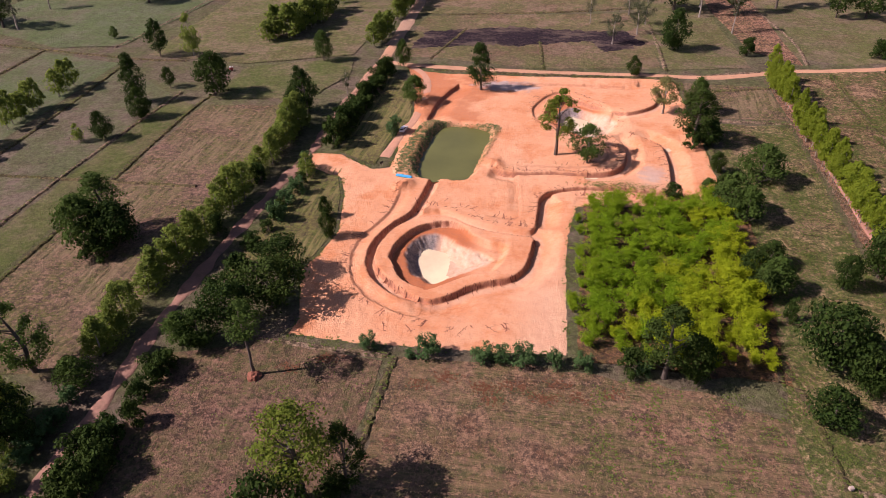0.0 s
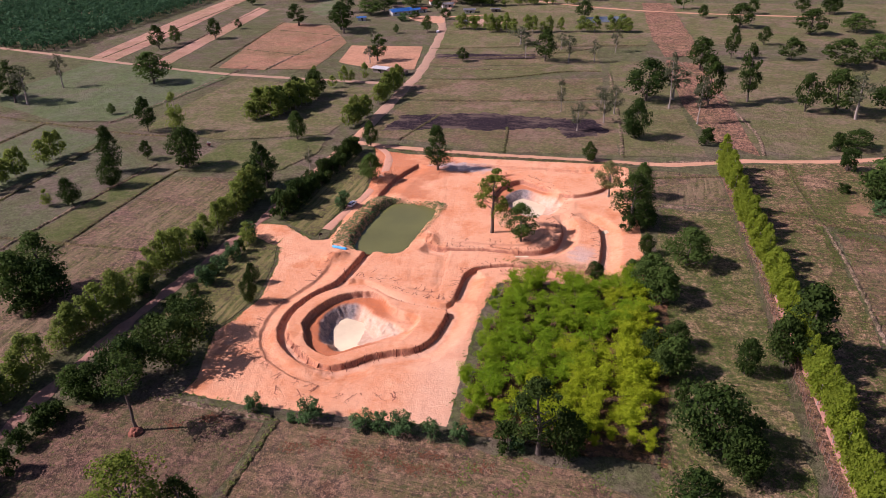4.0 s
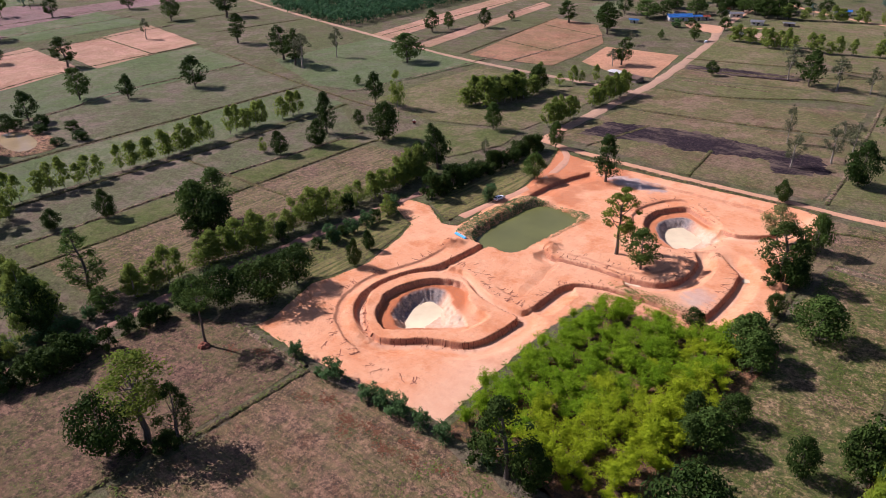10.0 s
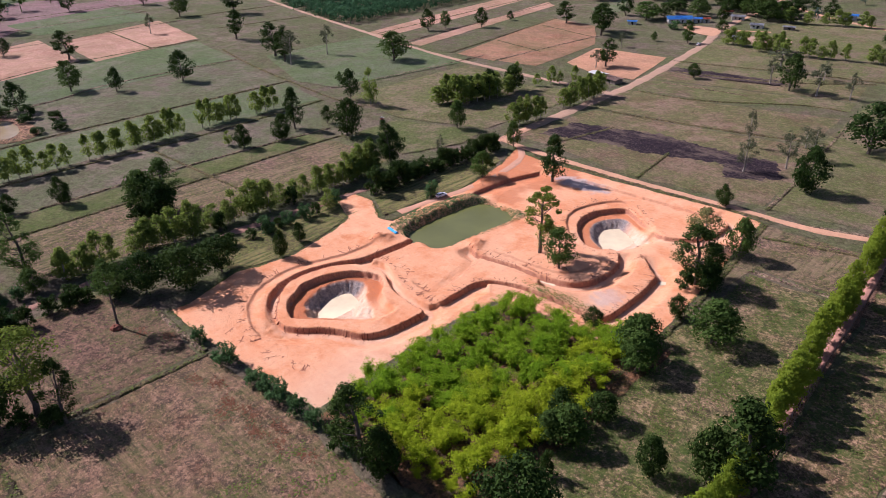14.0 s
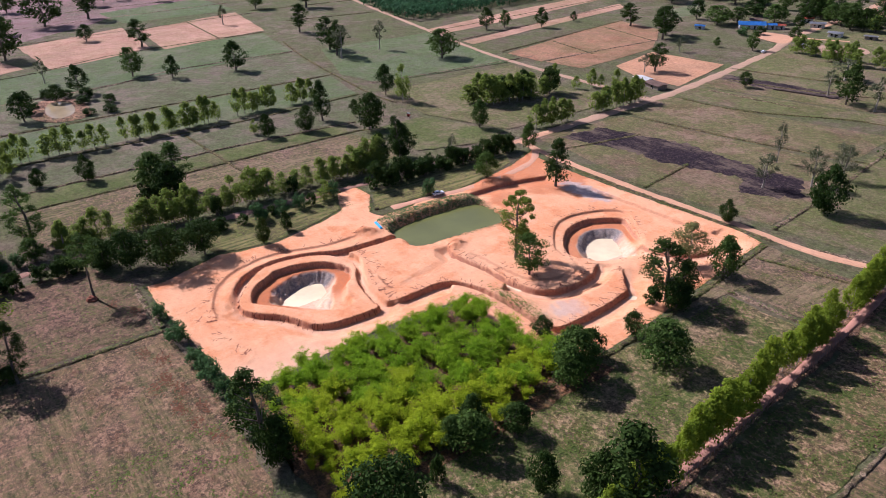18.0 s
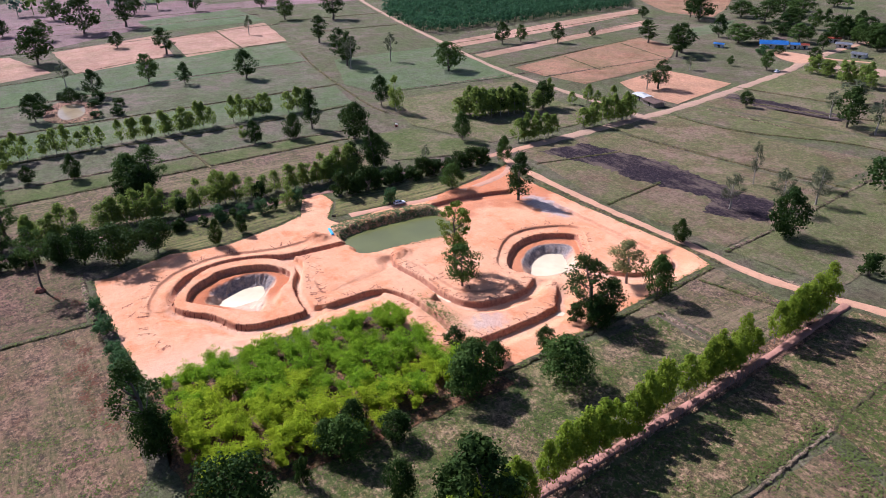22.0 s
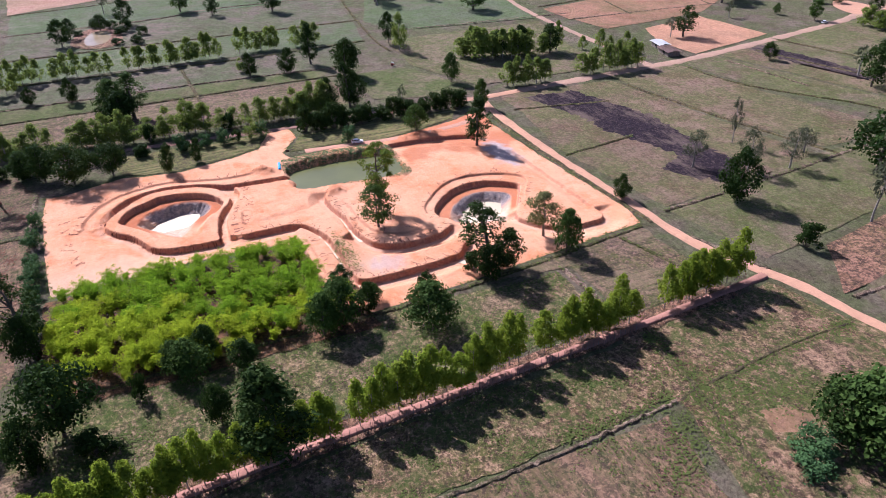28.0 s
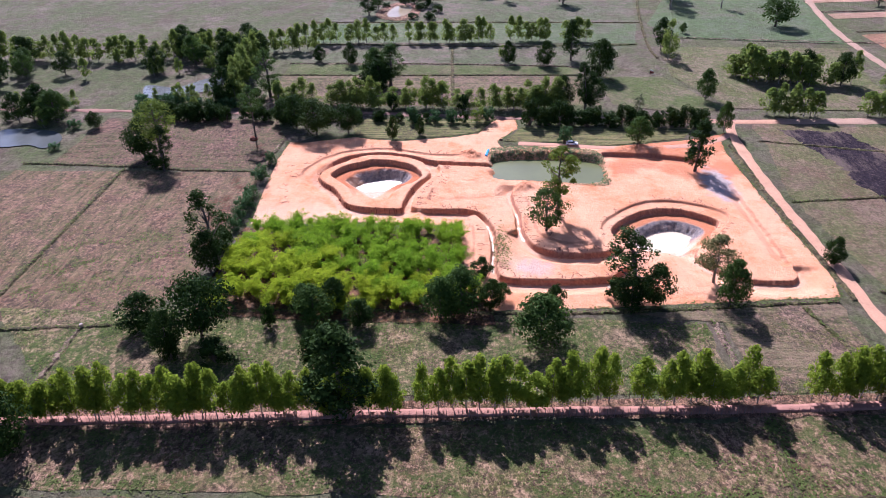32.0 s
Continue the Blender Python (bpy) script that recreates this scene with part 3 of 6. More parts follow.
    grey = ease(0.1, 0.8, j2) * (1 - ease(3.4, 4.2, j2)) * ease(4, -1, x)
    sand = np.maximum(sand, ease(0.2, 1.5, j2) * (1 - grey))
    clay = np.maximum(clay, grey)
    # pond with its banks
    p1, p2 = region(BANK, x + wob, y + wob), region(WATER, x + wob, y + wob)
    bank = ease(0, 1.6, p1)
    z = z * (1 - bank) + bank * (0.25 + 0.9 * ease(-46, -50, x) * ease(225, 221, y) * (1 - ease(0, 2, p2)) + 0.2 * waves(x, y, 4, 12))
    z -= 3.2 * ease(-2.6, 1.6, p2)
    weed = ease(0.4, 1.6, p1) * (1 - ease(0.2, 0.8, p2)) * np.maximum(ease(-44, -46, x), np.maximum(ease(217, 219, y), ease(-31, -29, x) * ease(200, 206, y)))
    weed = np.maximum(weed, ease(0.2, 1.4, p1) * (1 - ease(0.2, 0.8, p2)) * 0.7)
    for cx, cy, r in ((9, 186.5, 3.4), (15.5, 187.6, 4.0), (22, 187, 3.0)):
        weed = np.maximum(weed, 0.55 * np.exp(-((x - cx) ** 2 + (y - cy) ** 2) / r ** 2))
    # spoil heaps
    for cx, cy, r, h in ((-50.5, 177.5, 2.4, 1.6), (-48.5, 180, 2.0, 1.0), (-24.5, 196, 2.6, 1.4), (-22.5, 193.5, 1.6, 0.7), (-55.5, 232, 2.0, 0.9), (-55, 238, 2.2, 0.9), (-55.5, 245, 1.8, 0.7)):
        g = np.exp(-((x - cx) ** 2 + (y - cy) ** 2) / r ** 2)
        z += h * g * (1 + 0.35 * waves(x, y, 2.2, 30))
        red = np.maximum(red, 0.55 * g)
    red = np.maximum(red, 0.75 * ease(0.45, 0.9, waves(x, y, 26, 21) * 0.5 + ease(-25, -42, x) * ease(218, 228, y)) * (i1 < -3))
    pale = 0.75 * bed * (0.6 + 0.4 * waves(x, y, 5, 43)) + ease(-14, -2, x) * ease(165, 120, y) * 0.6  + 0.8 * np.exp(-((x - 23.5) ** 2 + (y - 193) ** 2) / 20)
    ash = 0.95 * ease(0.25, 0.75, np.exp(-((x + 27) / 13) ** 2 - ((y - 257.5) / 5.5) ** 2) + 0.22 * waves(x, y, 5, 40)) + 0.5 * ease(0.5, 0.9, np.exp(-((x - 24) / 6) ** 2 - ((y - 196) / 8) ** 2) + 0.25 * waves(x, y, 4, 41))
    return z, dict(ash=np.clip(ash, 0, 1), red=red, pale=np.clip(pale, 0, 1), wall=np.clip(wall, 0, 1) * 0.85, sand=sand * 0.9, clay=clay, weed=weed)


STEP = 0.3
gx = np.arange(-92, 48.01, STEP)
gy = np.arange(104, 278.01, STEP)
X, Y = np.meshgrid(gx, gy, indexing="ij")
edge = to_line(PLOT, X, Y, True)[0]
soil_in = inside(PLOT, X + 0.3 * waves(X, Y, 7, 8), Y + 0.3 * waves(X, Y, 7, 7))
Z = 0.05 * waves(X, Y, 15, 3)
dz, kinds = dug(X[soil_in], Y[soil_in])
Z[soil_in] += (dz + 0.12) * ease(0, 1.2, edge[soil_in])
far = np.array([2.5, 6, 12, 25, 50, 90, 150, 240, 400, 700, 1200, 2200, 4500, 9000, 20000])
ax = np.concatenate([-92 - far[::-1], np.arange(-92, 48.1, 1.0), 48 + far])
ay = np.concatenate([104 - far[::-1], np.arange(104, 278.1, 1.0), 278 + far])
GX, GY = np.meshgrid(ax, ay, indexing="ij")
under = np.where(inside(PLOT, GX, GY), to_line(PLOT, GX, GY, True)[0], -1.0)
GZ = 0.05 * waves(GX, GY, 15, 3) - 0.8 * ease(1.2, 2.2, under)


def sheet(name, keep, mat, label, gridx, gridy, height):
    """The cells of a grid that keep says, as one mesh."""
    n = gridx.shape[1]
    i, j = np.nonzero(keep)
    quads = np.stack([i * n + j, (i + 1) * n + j, (i + 1) * n + j + 1, i * n + j + 1], 1)
    used, back = np.unique(quads, return_inverse=True)
    back = back.reshape(-1)
    co = np.stack([gridx.ravel()[used], gridy.ravel()[used], height.ravel()[used]], 1).astype(np.float32)
    me = bpy.data.meshes.new(name)
    me.vertices.add(len(co))
    me.vertices.foreach_set("co", co.ravel())
    me.loops.add(len(back))
    me.loops.foreach_set("vertex_index", back.astype(np.int32))
    me.polygons.add(len(quads))
    me.polygons.foreach_set("loop_start", np.arange(0, len(back), 4, dtype=np.int32))
    me.polygons.foreach_set("use_smooth", np.ones(len(quads), bool))
    me.materials.append(mat)
    me.update(calc_edges=True)
    ob = tagged(new(name, me), label, kind="structure")
    return ob, used


buried = under > 2.5
ground, _ = sheet("ground", ~(buried[:-1, :-1] & buried[1:, 1:] & buried[1:, :-1] & buried[:-1, 1:]), M_GROUND, "flat dry grassland with olive and brown patches", GX, GY, GZ)
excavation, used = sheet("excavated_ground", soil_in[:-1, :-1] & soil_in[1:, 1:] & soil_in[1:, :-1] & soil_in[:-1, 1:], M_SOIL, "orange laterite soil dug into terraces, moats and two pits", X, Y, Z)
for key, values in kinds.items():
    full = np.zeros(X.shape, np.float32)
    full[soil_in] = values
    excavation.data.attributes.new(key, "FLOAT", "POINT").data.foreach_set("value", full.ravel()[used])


def ground_z(x, y):
    """Height of the ground at a place."""
    if not (gx[0] < x < gx[-1] and gy[0] < y < gy[-1]):
        return 0.0
    i, j = int((x - gx[0]) / STEP), int((y - gy[0]) / STEP)
    return float(max(Z[i, j], Z[i + 1, j + 1], Z[i, j + 1], Z[i + 1, j]))


def flat(name, points, z, mat, label, smooth=True, kind="structure", category=""):
    line = spline(points, 2.0, True) if smooth else np.array(points, float)
    bm = bmesh.new()
    bm.faces.new([bm.verts.new((px, py, z)) for px, py in line])
    bmesh.ops.triangulate(bm, faces=bm.faces[:])
    me = bpy.data.meshes.new(name)
    bm.to_mesh(me)
    bm.free()
    me.materials.append(mat)
    return tagged(new(name, me), label, category, "", kind)


def grown(points, k):
    p = np.array(points, float)
    c = p.mean(0)
    return c + (p - c) * k


flat("pond_water", grown(WATER, 1.10), -1.35, M_POND, "still murky green pond water")
flat("pool_water", grown(FLOOR, 1.5), -4.98, M_MILKY, "shallow milky cream water at the bottom of the pit")
flat("pool_water", grown(PIT, 0.86), -4.95, M_MILKY, "shallow milky cream water at the bottom of the pit")


def runnel(line, width, label, rise=0.16):
    """A narrow ribbon of standing water on the bed of a trench."""
    c = spline(line, 0.8)
    t = np.gradient(c, axis=0)
    t /= np.hypot(t[:, 0], t[:, 1])[:, None] + 1e-9
    verts, faces = [], []
    for k, (p, q) in enumerate(zip(c, t)):
        w = width * (0.55 + 0.45 * math.sin(k * 1.3) * math.sin(k * 0.37 + 1)) * (0.25 if k in (0, len(c) - 1) else 1)
        z = ground_z(*p) + rise
        verts += [(p[0] + q[1] * w, p[1] - q[0] * w, z), (p[0] - q[1] * w, p[1] + q[0] * w, z)]
    faces = [(2 * k, 2 * k + 1, 2 * k + 3, 2 * k + 2) for k in range(len(c) - 1)]
    tagged(new("trench_water", mesh("trench_water", verts, faces, M_MILKY)), label, kind="structure")


runnel([(-1, 183.3), (2.4, 184.0), (7.7, 184.7), (13.9, 184.9)], 0.5, "narrow runnel of cream water in the trench")
runnel([(16, 184.9), (21.3, 184.6), (24.7, 184.8)], 0.5, "narrow runnel of cream water in the trench")
runnel([(-8.9, 192.0), (-5.2, 192.5), (-2, 192.6)], 0.45, "narrow runnel of cream water in the trench")
runnel([(-0.5, 192.6), (4.4, 193.0), (8, 193.9)], 0.6, "narrow runnel of cream water in the trench")
puddle_z = ground_z(30, 215.3)
flat("puddle_water", [(28.9, 215), (30, 213.9), (31.2, 215.2), (30.4, 216.8), (29.3, 216.4)], puddle_z + 0.12, M_MILKY, "small puddle of cream water in the trench")

# ---- fields, roads and bunds ----
FIELDS = [
    (M_STUBBLE, "brown stubble field with faint plough lines", [(-34, 20), (52, 22), (50, 100), (30, 107), (-5, 109), (-34, 107)]),
    (M_FALLOW, "brown fallow field with straw and weeds", [(-84, 30), (-38, 30), (-37, 105), (-62, 108), (-84, 100)]),
    (M_STUBBLE_X, "straw-brown stubble field with plough lines", [(-141, 88), (-103, 88), (-99, 130), (-101, 230), (-139, 226)]),
    (M_STRIP, "green pasture strip between bunds", [(-159, 88), (-143, 88), (-143, 225), (-155, 232)]),
    (M_OLIVE, "olive pasture strip between bunds", [(-193, 62), (-162, 88), (-156, 234), (-191, 256)]),
    (M_GREENF, "short green pasture", [(-241, 84), (-199, 62), (-196, 262), (-238, 270)]),
    (M_OLIVE, "olive pasture with bare earth", [(-301, 82), (-246, 84), (-242, 270), (-310, 280)]),
    (M_GREENF, "short green pasture", [(-360, 80), (-304, 82), (-313, 283), (-386, 294), (-386, 196)]),
    (M_WEEDY, "weedy fallow, green with straw between", [(46, 62), (72, 88), (76, 90), (71, 234), (48, 234), (45, 185), (46, 120)]),
    (M_STUBBLE_X, "dry brown field with short grass", [(43, 212), (47, 238), (71, 239), (68, 268), (38, 268)]),
    (M_MOTTLED, "weedy fallow with dark green patches", [(87, 60), (99.5, 60), (99, 195), (97, 230), (79, 234), (81, 190)]),
    (M_STUBBLE, "bare brown field", [(101, 60), (165, 60), (165, 214), (101, 226)]),
    (M_MOTTLED, "weedy fallow with dark green patches", [(77.5, 232), (99, 229), (94, 284), (75, 279)]),
    (M_BROWN, "dry brown field", [(-82, 284), (-62, 284), (-20, 277), (31, 282), (29, 325), (22, 352), (-20, 346), (-76, 338)]),
    (M_BURNT, "black burnt stubble strip", [(-75, 293), (-72, 316), (-56, 320), (-33, 327), (-9, 325), (6, 324), (17, 327), (27, 310), (19, 303), (9, 299), (3, 311), (-11, 307), (-28, 301.5), (-41, 302), (-68, 295)]),
    (M_BROWN, "dry brown field between bunds", [(-82, 341), (-18, 350), (20, 361), (18, 398), (-44, 384), (-83, 380)]),
    (M_PASTURE, "dry olive field", [(-84, 383), (-44, 387), (-5, 408), (17, 412), (15, 428), (-86, 405)]),
    (M_BROWN, "dry brown field between bunds", [(-87, 407), (14, 430), (10, 462), (-86, 429)]),
    (M_PASTURE, "dry olive field", [(-90, 432), (-29, 445), (12, 470), (40, 478), (-94, 451)]),
    (M_PASTURE, "dry green-brown pasture", [(33, 281), (66, 287), (60, 330), (52, 440), (20, 436), (23, 352)]),
    (M_PASTURE, "dry green-brown pasture", [(84, 300), (104, 293), (150, 310), (215, 360), (215, 480), (74, 440)]),
    (M_PASTURE, "dry green-brown pasture", [(72, 490), (215, 492), (230, 650), (58, 640)]),
    (M_PASTURE, "dry green-brown pasture", [(-92, 455), (40, 482), (44, 500), (36, 640), (-84, 640), (-104, 540)]),
    (M_BURNT, "black burnt stubble strip", [(-88, 438), (-65, 442), (-27, 447), (-24, 437), (-58, 429), (-85, 427)]),
    (M_GREENF, "green far pasture", [(-237, 575), (-241, 640), (-211, 589), (-212, 547)]),
    (M_GREENF, "green far pasture", [(-504, 839), (-510, 930), (-424, 931), (-337, 871), (-344, 769), (-389, 743)]),
    (M_MAUVE, "bare mauve field", [(-653, 199), (-641, 367), (-633, 484), (-564, 463), (-595, 321), (-575, 221)]),
    (M_MAUVE, "bare mauve field", [(-673, 580), (-740, 709), (-674, 782), (-570, 701), (-580, 621), (-552, 525)]),
    (M_PINK, "pale pink bare field", [(-466, 226), (-491, 316), (-395, 300), (-381, 219)]),
    (M_PINK, "pale pink bare field", [(-466, 70), (-463, 111), (-385, 132), (-363, 78)]),
    (M_PINK, "pale pink bare field", [(-462, 140), (-487, 219), (-391, 213), (-370, 145)]),
    (M_MAUVE, "bare mauve field", [(-734, 60), (-825, 143), (-833, 221), (-658, 313), (-524, 208), (-480, 146), (-472, 70)]),
    (M_GREENF, "short green pasture", [(-832, 269), (-808, 421), (-712, 434), (-701, 259)]),
    (M_GREENF, "short green pasture", [(-575, 223), (-594, 321), (-502, 321), (-507, 226)]),
    (M_PINK, "pale strip of bare earth", [(-1036, 175), (-994, 321), (-952, 500), (-892, 488), (-839, 351), (-912, 202)]),
    (M_MAUVE, "bare mauve field", [(-1023, 1057), (-928, 1425), (-807, 1298), (-876, 941)]),
    (M_PINK, "pale strip of bare earth", [(-311, 393), (-327, 509), (-336, 622), (-316, 611), (-299, 492), (-288, 384)]),
    (M_PINK, "pale strip of bare earth", [(-259, 386), (-286, 580), (-270, 568), (-247, 385)]),
    (M_ORANGE, "orange-brown bare field", [(-211, 384), (-236, 520), (-192, 514), (-172, 484), (-178, 422), (-180, 384)]),
    (M_ORANGE, "orange-brown bare field", [(-177, 424), (-171, 482), (-158, 462), (-154, 426), (-152, 390), (-178, 386)]),
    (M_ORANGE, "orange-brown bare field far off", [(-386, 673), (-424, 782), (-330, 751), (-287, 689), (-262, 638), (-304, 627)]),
    (M_YARD, "pale orange cleared yard", [(-143, 409), (-151, 453), (-102, 457), (-91, 399), (-117, 397)]),
    (M_DRYSTRIP, "bare pale lane of cleared ground", [(52, 444), (71, 438), (78, 390), (86, 291), (68, 306), (58, 358)]),
    (M_DRYSTRIP, "bare pale lane of cleared ground", [(35, 637), (58, 637), (70, 499), (72, 459), (52, 451), (44, 497)]),
    (M_DRYSTRIP, "dry grass verge under the hedge", [(79.8, 86), (86.6, 86), (82.6, 150), (79.3, 190), (77.4, 236), (75.4, 268), (69.4, 268), (72.6, 225), (74.2, 190), (76.4, 150)]),
    (M_MOTTLED, "weedy fallow with dark green patches", [(97.5, 231), (130, 224), (142, 294), (94, 285)]),
    (M_ORANGE, "bare reddish patch", [(108, 243), (113, 241), (116, 246), (113, 251), (109, 249)]),
    (M_PASTURE, "dry pasture with green patches", [(-188, 272), (-140, 268), (-97, 283), (-94, 362), (-128, 352), (-186, 366)]),
    (M_GREENF, "short green pasture", [(-236, 276), (-206, 282), (-193, 368), (-230, 374), (-300, 386), (-306, 300)]),
    (M_STRIP, "green pasture strip between bunds", [(-139, 232), (-101, 236), (-92, 262), (-96, 280), (-138, 264)]),
    (M_LITTER, "brown leaf litter under the thicket", [(4.5, 112), (48, 112), (49, 185), (41, 184), (35, 177.5), (4, 175)]),
]


def ragged(points, amp, gap):
    """An outline with uneven edges."""
    p = np.array(points, float)
    out = []
    for a, b in zip(p, np.roll(p, -1, 0)):
        n = max(1, int(np.hypot(*(b - a)) / gap))
        out += [a + (b - a) * k / n for k in range(n)]
    out = np.array(out)
    return out + amp * np.stack([waves(out[:, 0], out[:, 1], 9 * gap / 3, 31), waves(out[:, 0], out[:, 1], 9 * gap / 3, 32)], 1)


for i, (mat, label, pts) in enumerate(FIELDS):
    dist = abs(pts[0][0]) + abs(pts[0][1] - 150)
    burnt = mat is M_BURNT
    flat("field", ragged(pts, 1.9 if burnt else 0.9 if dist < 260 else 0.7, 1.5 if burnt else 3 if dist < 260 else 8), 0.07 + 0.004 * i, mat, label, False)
rng = random.Random(11)
FAR = [(M_MAUVE, "bare mauve far field"), (M_OLIVE, "olive far pasture"), (M_GREENF, "green far pasture"), (M_PINK, "pale far field"), (M_ORANGE, "orange-brown far field")]
for i in range(90):
    a, r = radians(rng.uniform(-18, 108)), rng.uniform(760, 2500)
    cx, cy = -r * math.cos(a) - 60, 60 + r * math.sin(a)
    w, h = rng.uniform(50, 120) * r / 900, rng.uniform(25, 60) * r / 900
    mat, label = FAR[rng.choice((0, 0, 1, 2, 2, 3, 4))]
    flat("field", [(cx - w, cy - h), (cx + w, cy - h * 0.8), (cx + w, cy + h), (cx - w * 0.9, cy + h)], 0.30 + 0.01 * i, mat, label, False)


def strip(name, line, width, mat, label, crown=0.12, rough=0.5):
    """A road or track: a low cambered ribbon with uneven edges."""
    c = spline(line, 2.5)
    t = np.gradient(c, axis=0)
    t /= np.hypot(t[:, 0], t[:, 1])[:, None] + 1e-9
    nrm = np.stack([t[:, 1], -t[:, 0]], 1)
    verts, faces = [], []
    prof = ((-0.5, 0.02), (-0.36, 0.75), (-0.18, 0.45), (0, 1.0), (0.18, 0.45), (0.36, 0.75), (0.5, 0.02))
    for k, (p, q) in enumerate(zip(c, nrm)):
        wl = width * (1 + 0.18 * math.sin(k * 1.7) * rough + 0.22 * math.sin(k * 0.61 + 1) * rough)
        for u, hgt in prof:
            verts.append((p[0] + q[0] * u * wl, p[1] + q[1] * u * wl, 0.05 if abs(u) == 0.5 else 0.22 + crown * hgt))
    m = len(prof)
    for k in range(len(c) - 1):
        for j in range(m - 1):
            faces.append((k * m + j, (k + 1) * m + j, (k + 1) * m + j + 1, k * m + j + 1))
    return tagged(new(name, mesh(name, verts, faces, mat, True)), label, kind="structure")


WEST = [(-96, -60), (-93, 30), (-91.5, 62), (-91, 85), (-92, 105), (-91.5, 122), (-90.5, 142), (-87.5, 176), (-85, 198), (-85.5, 228), (-84, 255), (-83, 280)]
strip("road", WEST, 3.4, M_TRACK, "narrow reddish dirt track between hedges", 0.12, 1.2)
strip("road", [(-84, 232), (-84, 255), (-82.5, 280), (-83, 300)], 4.2, M_ROAD, "pale laterite road past the dug plot")
strip("road", [(-83, 296), (-83.5, 325), (-84.5, 365), (-85.5, 392), (-92, 443), (-102, 506), (-114, 553), (-127, 650), (-140, 760)], 6.0, M_GREYROAD, "wide grey-brown gravel road")
strip("road", [(-82, 277), (-66, 274.2), (-30, 273), (0, 273.3), (20, 274.2), (48, 275), (65, 279.5), (80, 285), (103, 288.5), (140, 300), (260, 345)], 3.6, M_ROAD, "pale laterite road along the plot")
strip("road", [(88, -60), (85, 40), (83.4, 93), (79.6, 153), (77.2, 198), (75.4, 236), (73.4, 262), (71.8, 280)], 2.3, M_BANKTRACK, "raised reddish dirt track beside the hedge", 0.6)
strip("road", [(-900, 545), (-621, 465), (-472, 426), (-306, 391), (-231, 376), (-181, 371), (-120, 369), (-86, 368)], 4.0, M_GREYROAD, "pale farm track")
strip("road", [(-60.2, 195), (-59.2, 205), (-58.2, 214), (-56.5, 226), (-57, 245), (-61, 263), (-70, 274)], 3.2, M_DRIVE, "dirt drive beside the pond", 0.02)
strip("road", [(-118, 540), (-117, 557), (-104, 560), (-84, 569)], 3.2, M_ROAD, "pale village lane")
strip("road", [(-118, 571), (-118, 588), (-122, 633)], 3.0, M_ROAD, "pale village lane")
strip("road", [(-140, 760), (-128, 700), (-60, 640), (40, 600), (160, 590)], 4.0, M_ROAD, "pale far road")


def bund(line, height=0.5, width=1.7, label="low grassy paddy bund", mat=M_BUND):
    c = spline(line, 0.9)
    t = np.gradient(c, axis=0)
    t /= np.hypot(t[:, 0], t[:, 1])[:, None] + 1e-9
    nrm = np.stack([t[:, 1], -t[:, 0]], 1)
    rr = np.random.RandomState(len(c))
    verts, faces = [], []
    for p, q in zip(c, nrm):
        p = p + q * rr.uniform(-0.3, 0.3)
        h, w = height * rr.uniform(0.55, 1.25), width * rr.uniform(0.8, 1.25)
        for u, v in ((-0.5, 0.0), (-0.26, 0.8), (0.0, 1.0), (0.24, 0.85), (0.5, 0.0)):
            verts.append((p[0] + q[0] * u * w, p[1] + q[1] * u * w, 0.02 + h * v * rr.uniform(0.85, 1.1)))
    for k in range(len(c) - 1):
        for j in range(4):
            faces.append((k * 5 + j, (k + 1) * 5 + j, (k + 1) * 5 + j + 1, k * 5 + j + 1))
    return tagged(new("bund", mesh("bund", verts, faces, mat)), label, kind="structure")


BUNDS_W = [[(-362, 78), (-368, 134), (-388, 194), (-390, 298)], [(-302, 80), (-304, 159), (-316, 201), (-313, 284)], [(-243, 82), (-243, 169), (-240, 273)],
           [(-196, 60), (-194, 123), (-190, 190), (-193, 262)], [(-160, 87), (-159, 168), (-153, 236)], [(-142, 84), (-141, 141), (-141, 226), (-132, 241)],
           [(-346, 292), (-283, 279), (-196, 268), (-167, 268)], [(-209, 279), (-203, 313), (-194, 390)], [(-488, 329), (-474, 426)], [(-188, 166), (-113, 169)],
           [(-472, 72), (-472, 215), (-476, 328)], [(-479, 268), (-392, 262)], [(-600, 110), (-600, 330)], [(-540, 70), (-545, 330)], [(-420, 330), (-405, 404)],
           [(-217, 384), (-234, 522)], [(-180, 386), (-177, 424), (-171, 484)], [(-217, 431), (-172, 422)], [(-226, 493), (-171, 480)], [(-264, 384), (-281, 574)], [(-302, 394), (-314, 593)]]
BUNDS_E = [[(-40, 20), (-38, 60), (-35.5, 78), (-35, 92), (-34.5, 107)], [(-67, 107.5), (-36, 107)], [(60, 60), (4, 59), (-36, 58)], [(55, 60), (51, 100), (47, 120)], [(74, 87), (54, 87)],
           [(46, 112), (44.5, 150), (44.6, 184), (43, 216), (37.5, 268)], [(40, 259), (70, 267)], [(46, 236), (72, 237)], [(79, 237.3), (97, 236.4), (110, 232.8), (130, 231)],
           [(-15, 276), (-19, 307)], [(33, 280), (30, 324), (21, 410)], [(-77, 381), (-45, 385), (-5, 408), (16, 412)], [(-67, 341), (-19, 349), (26, 360)], [(-76, 404), (-30, 408)],
           [(-82, 429), (-29, 443), (12, 470)], [(-63, 282), (-54, 322)], [(88, 292), (86, 330), (60, 440)], [(-95, 452), (-20, 470), (40, 480)], [(-60, 270.6), (-20, 270.4), (20, 272), (37, 272.5)], [(48, 277), (70, 283)]]
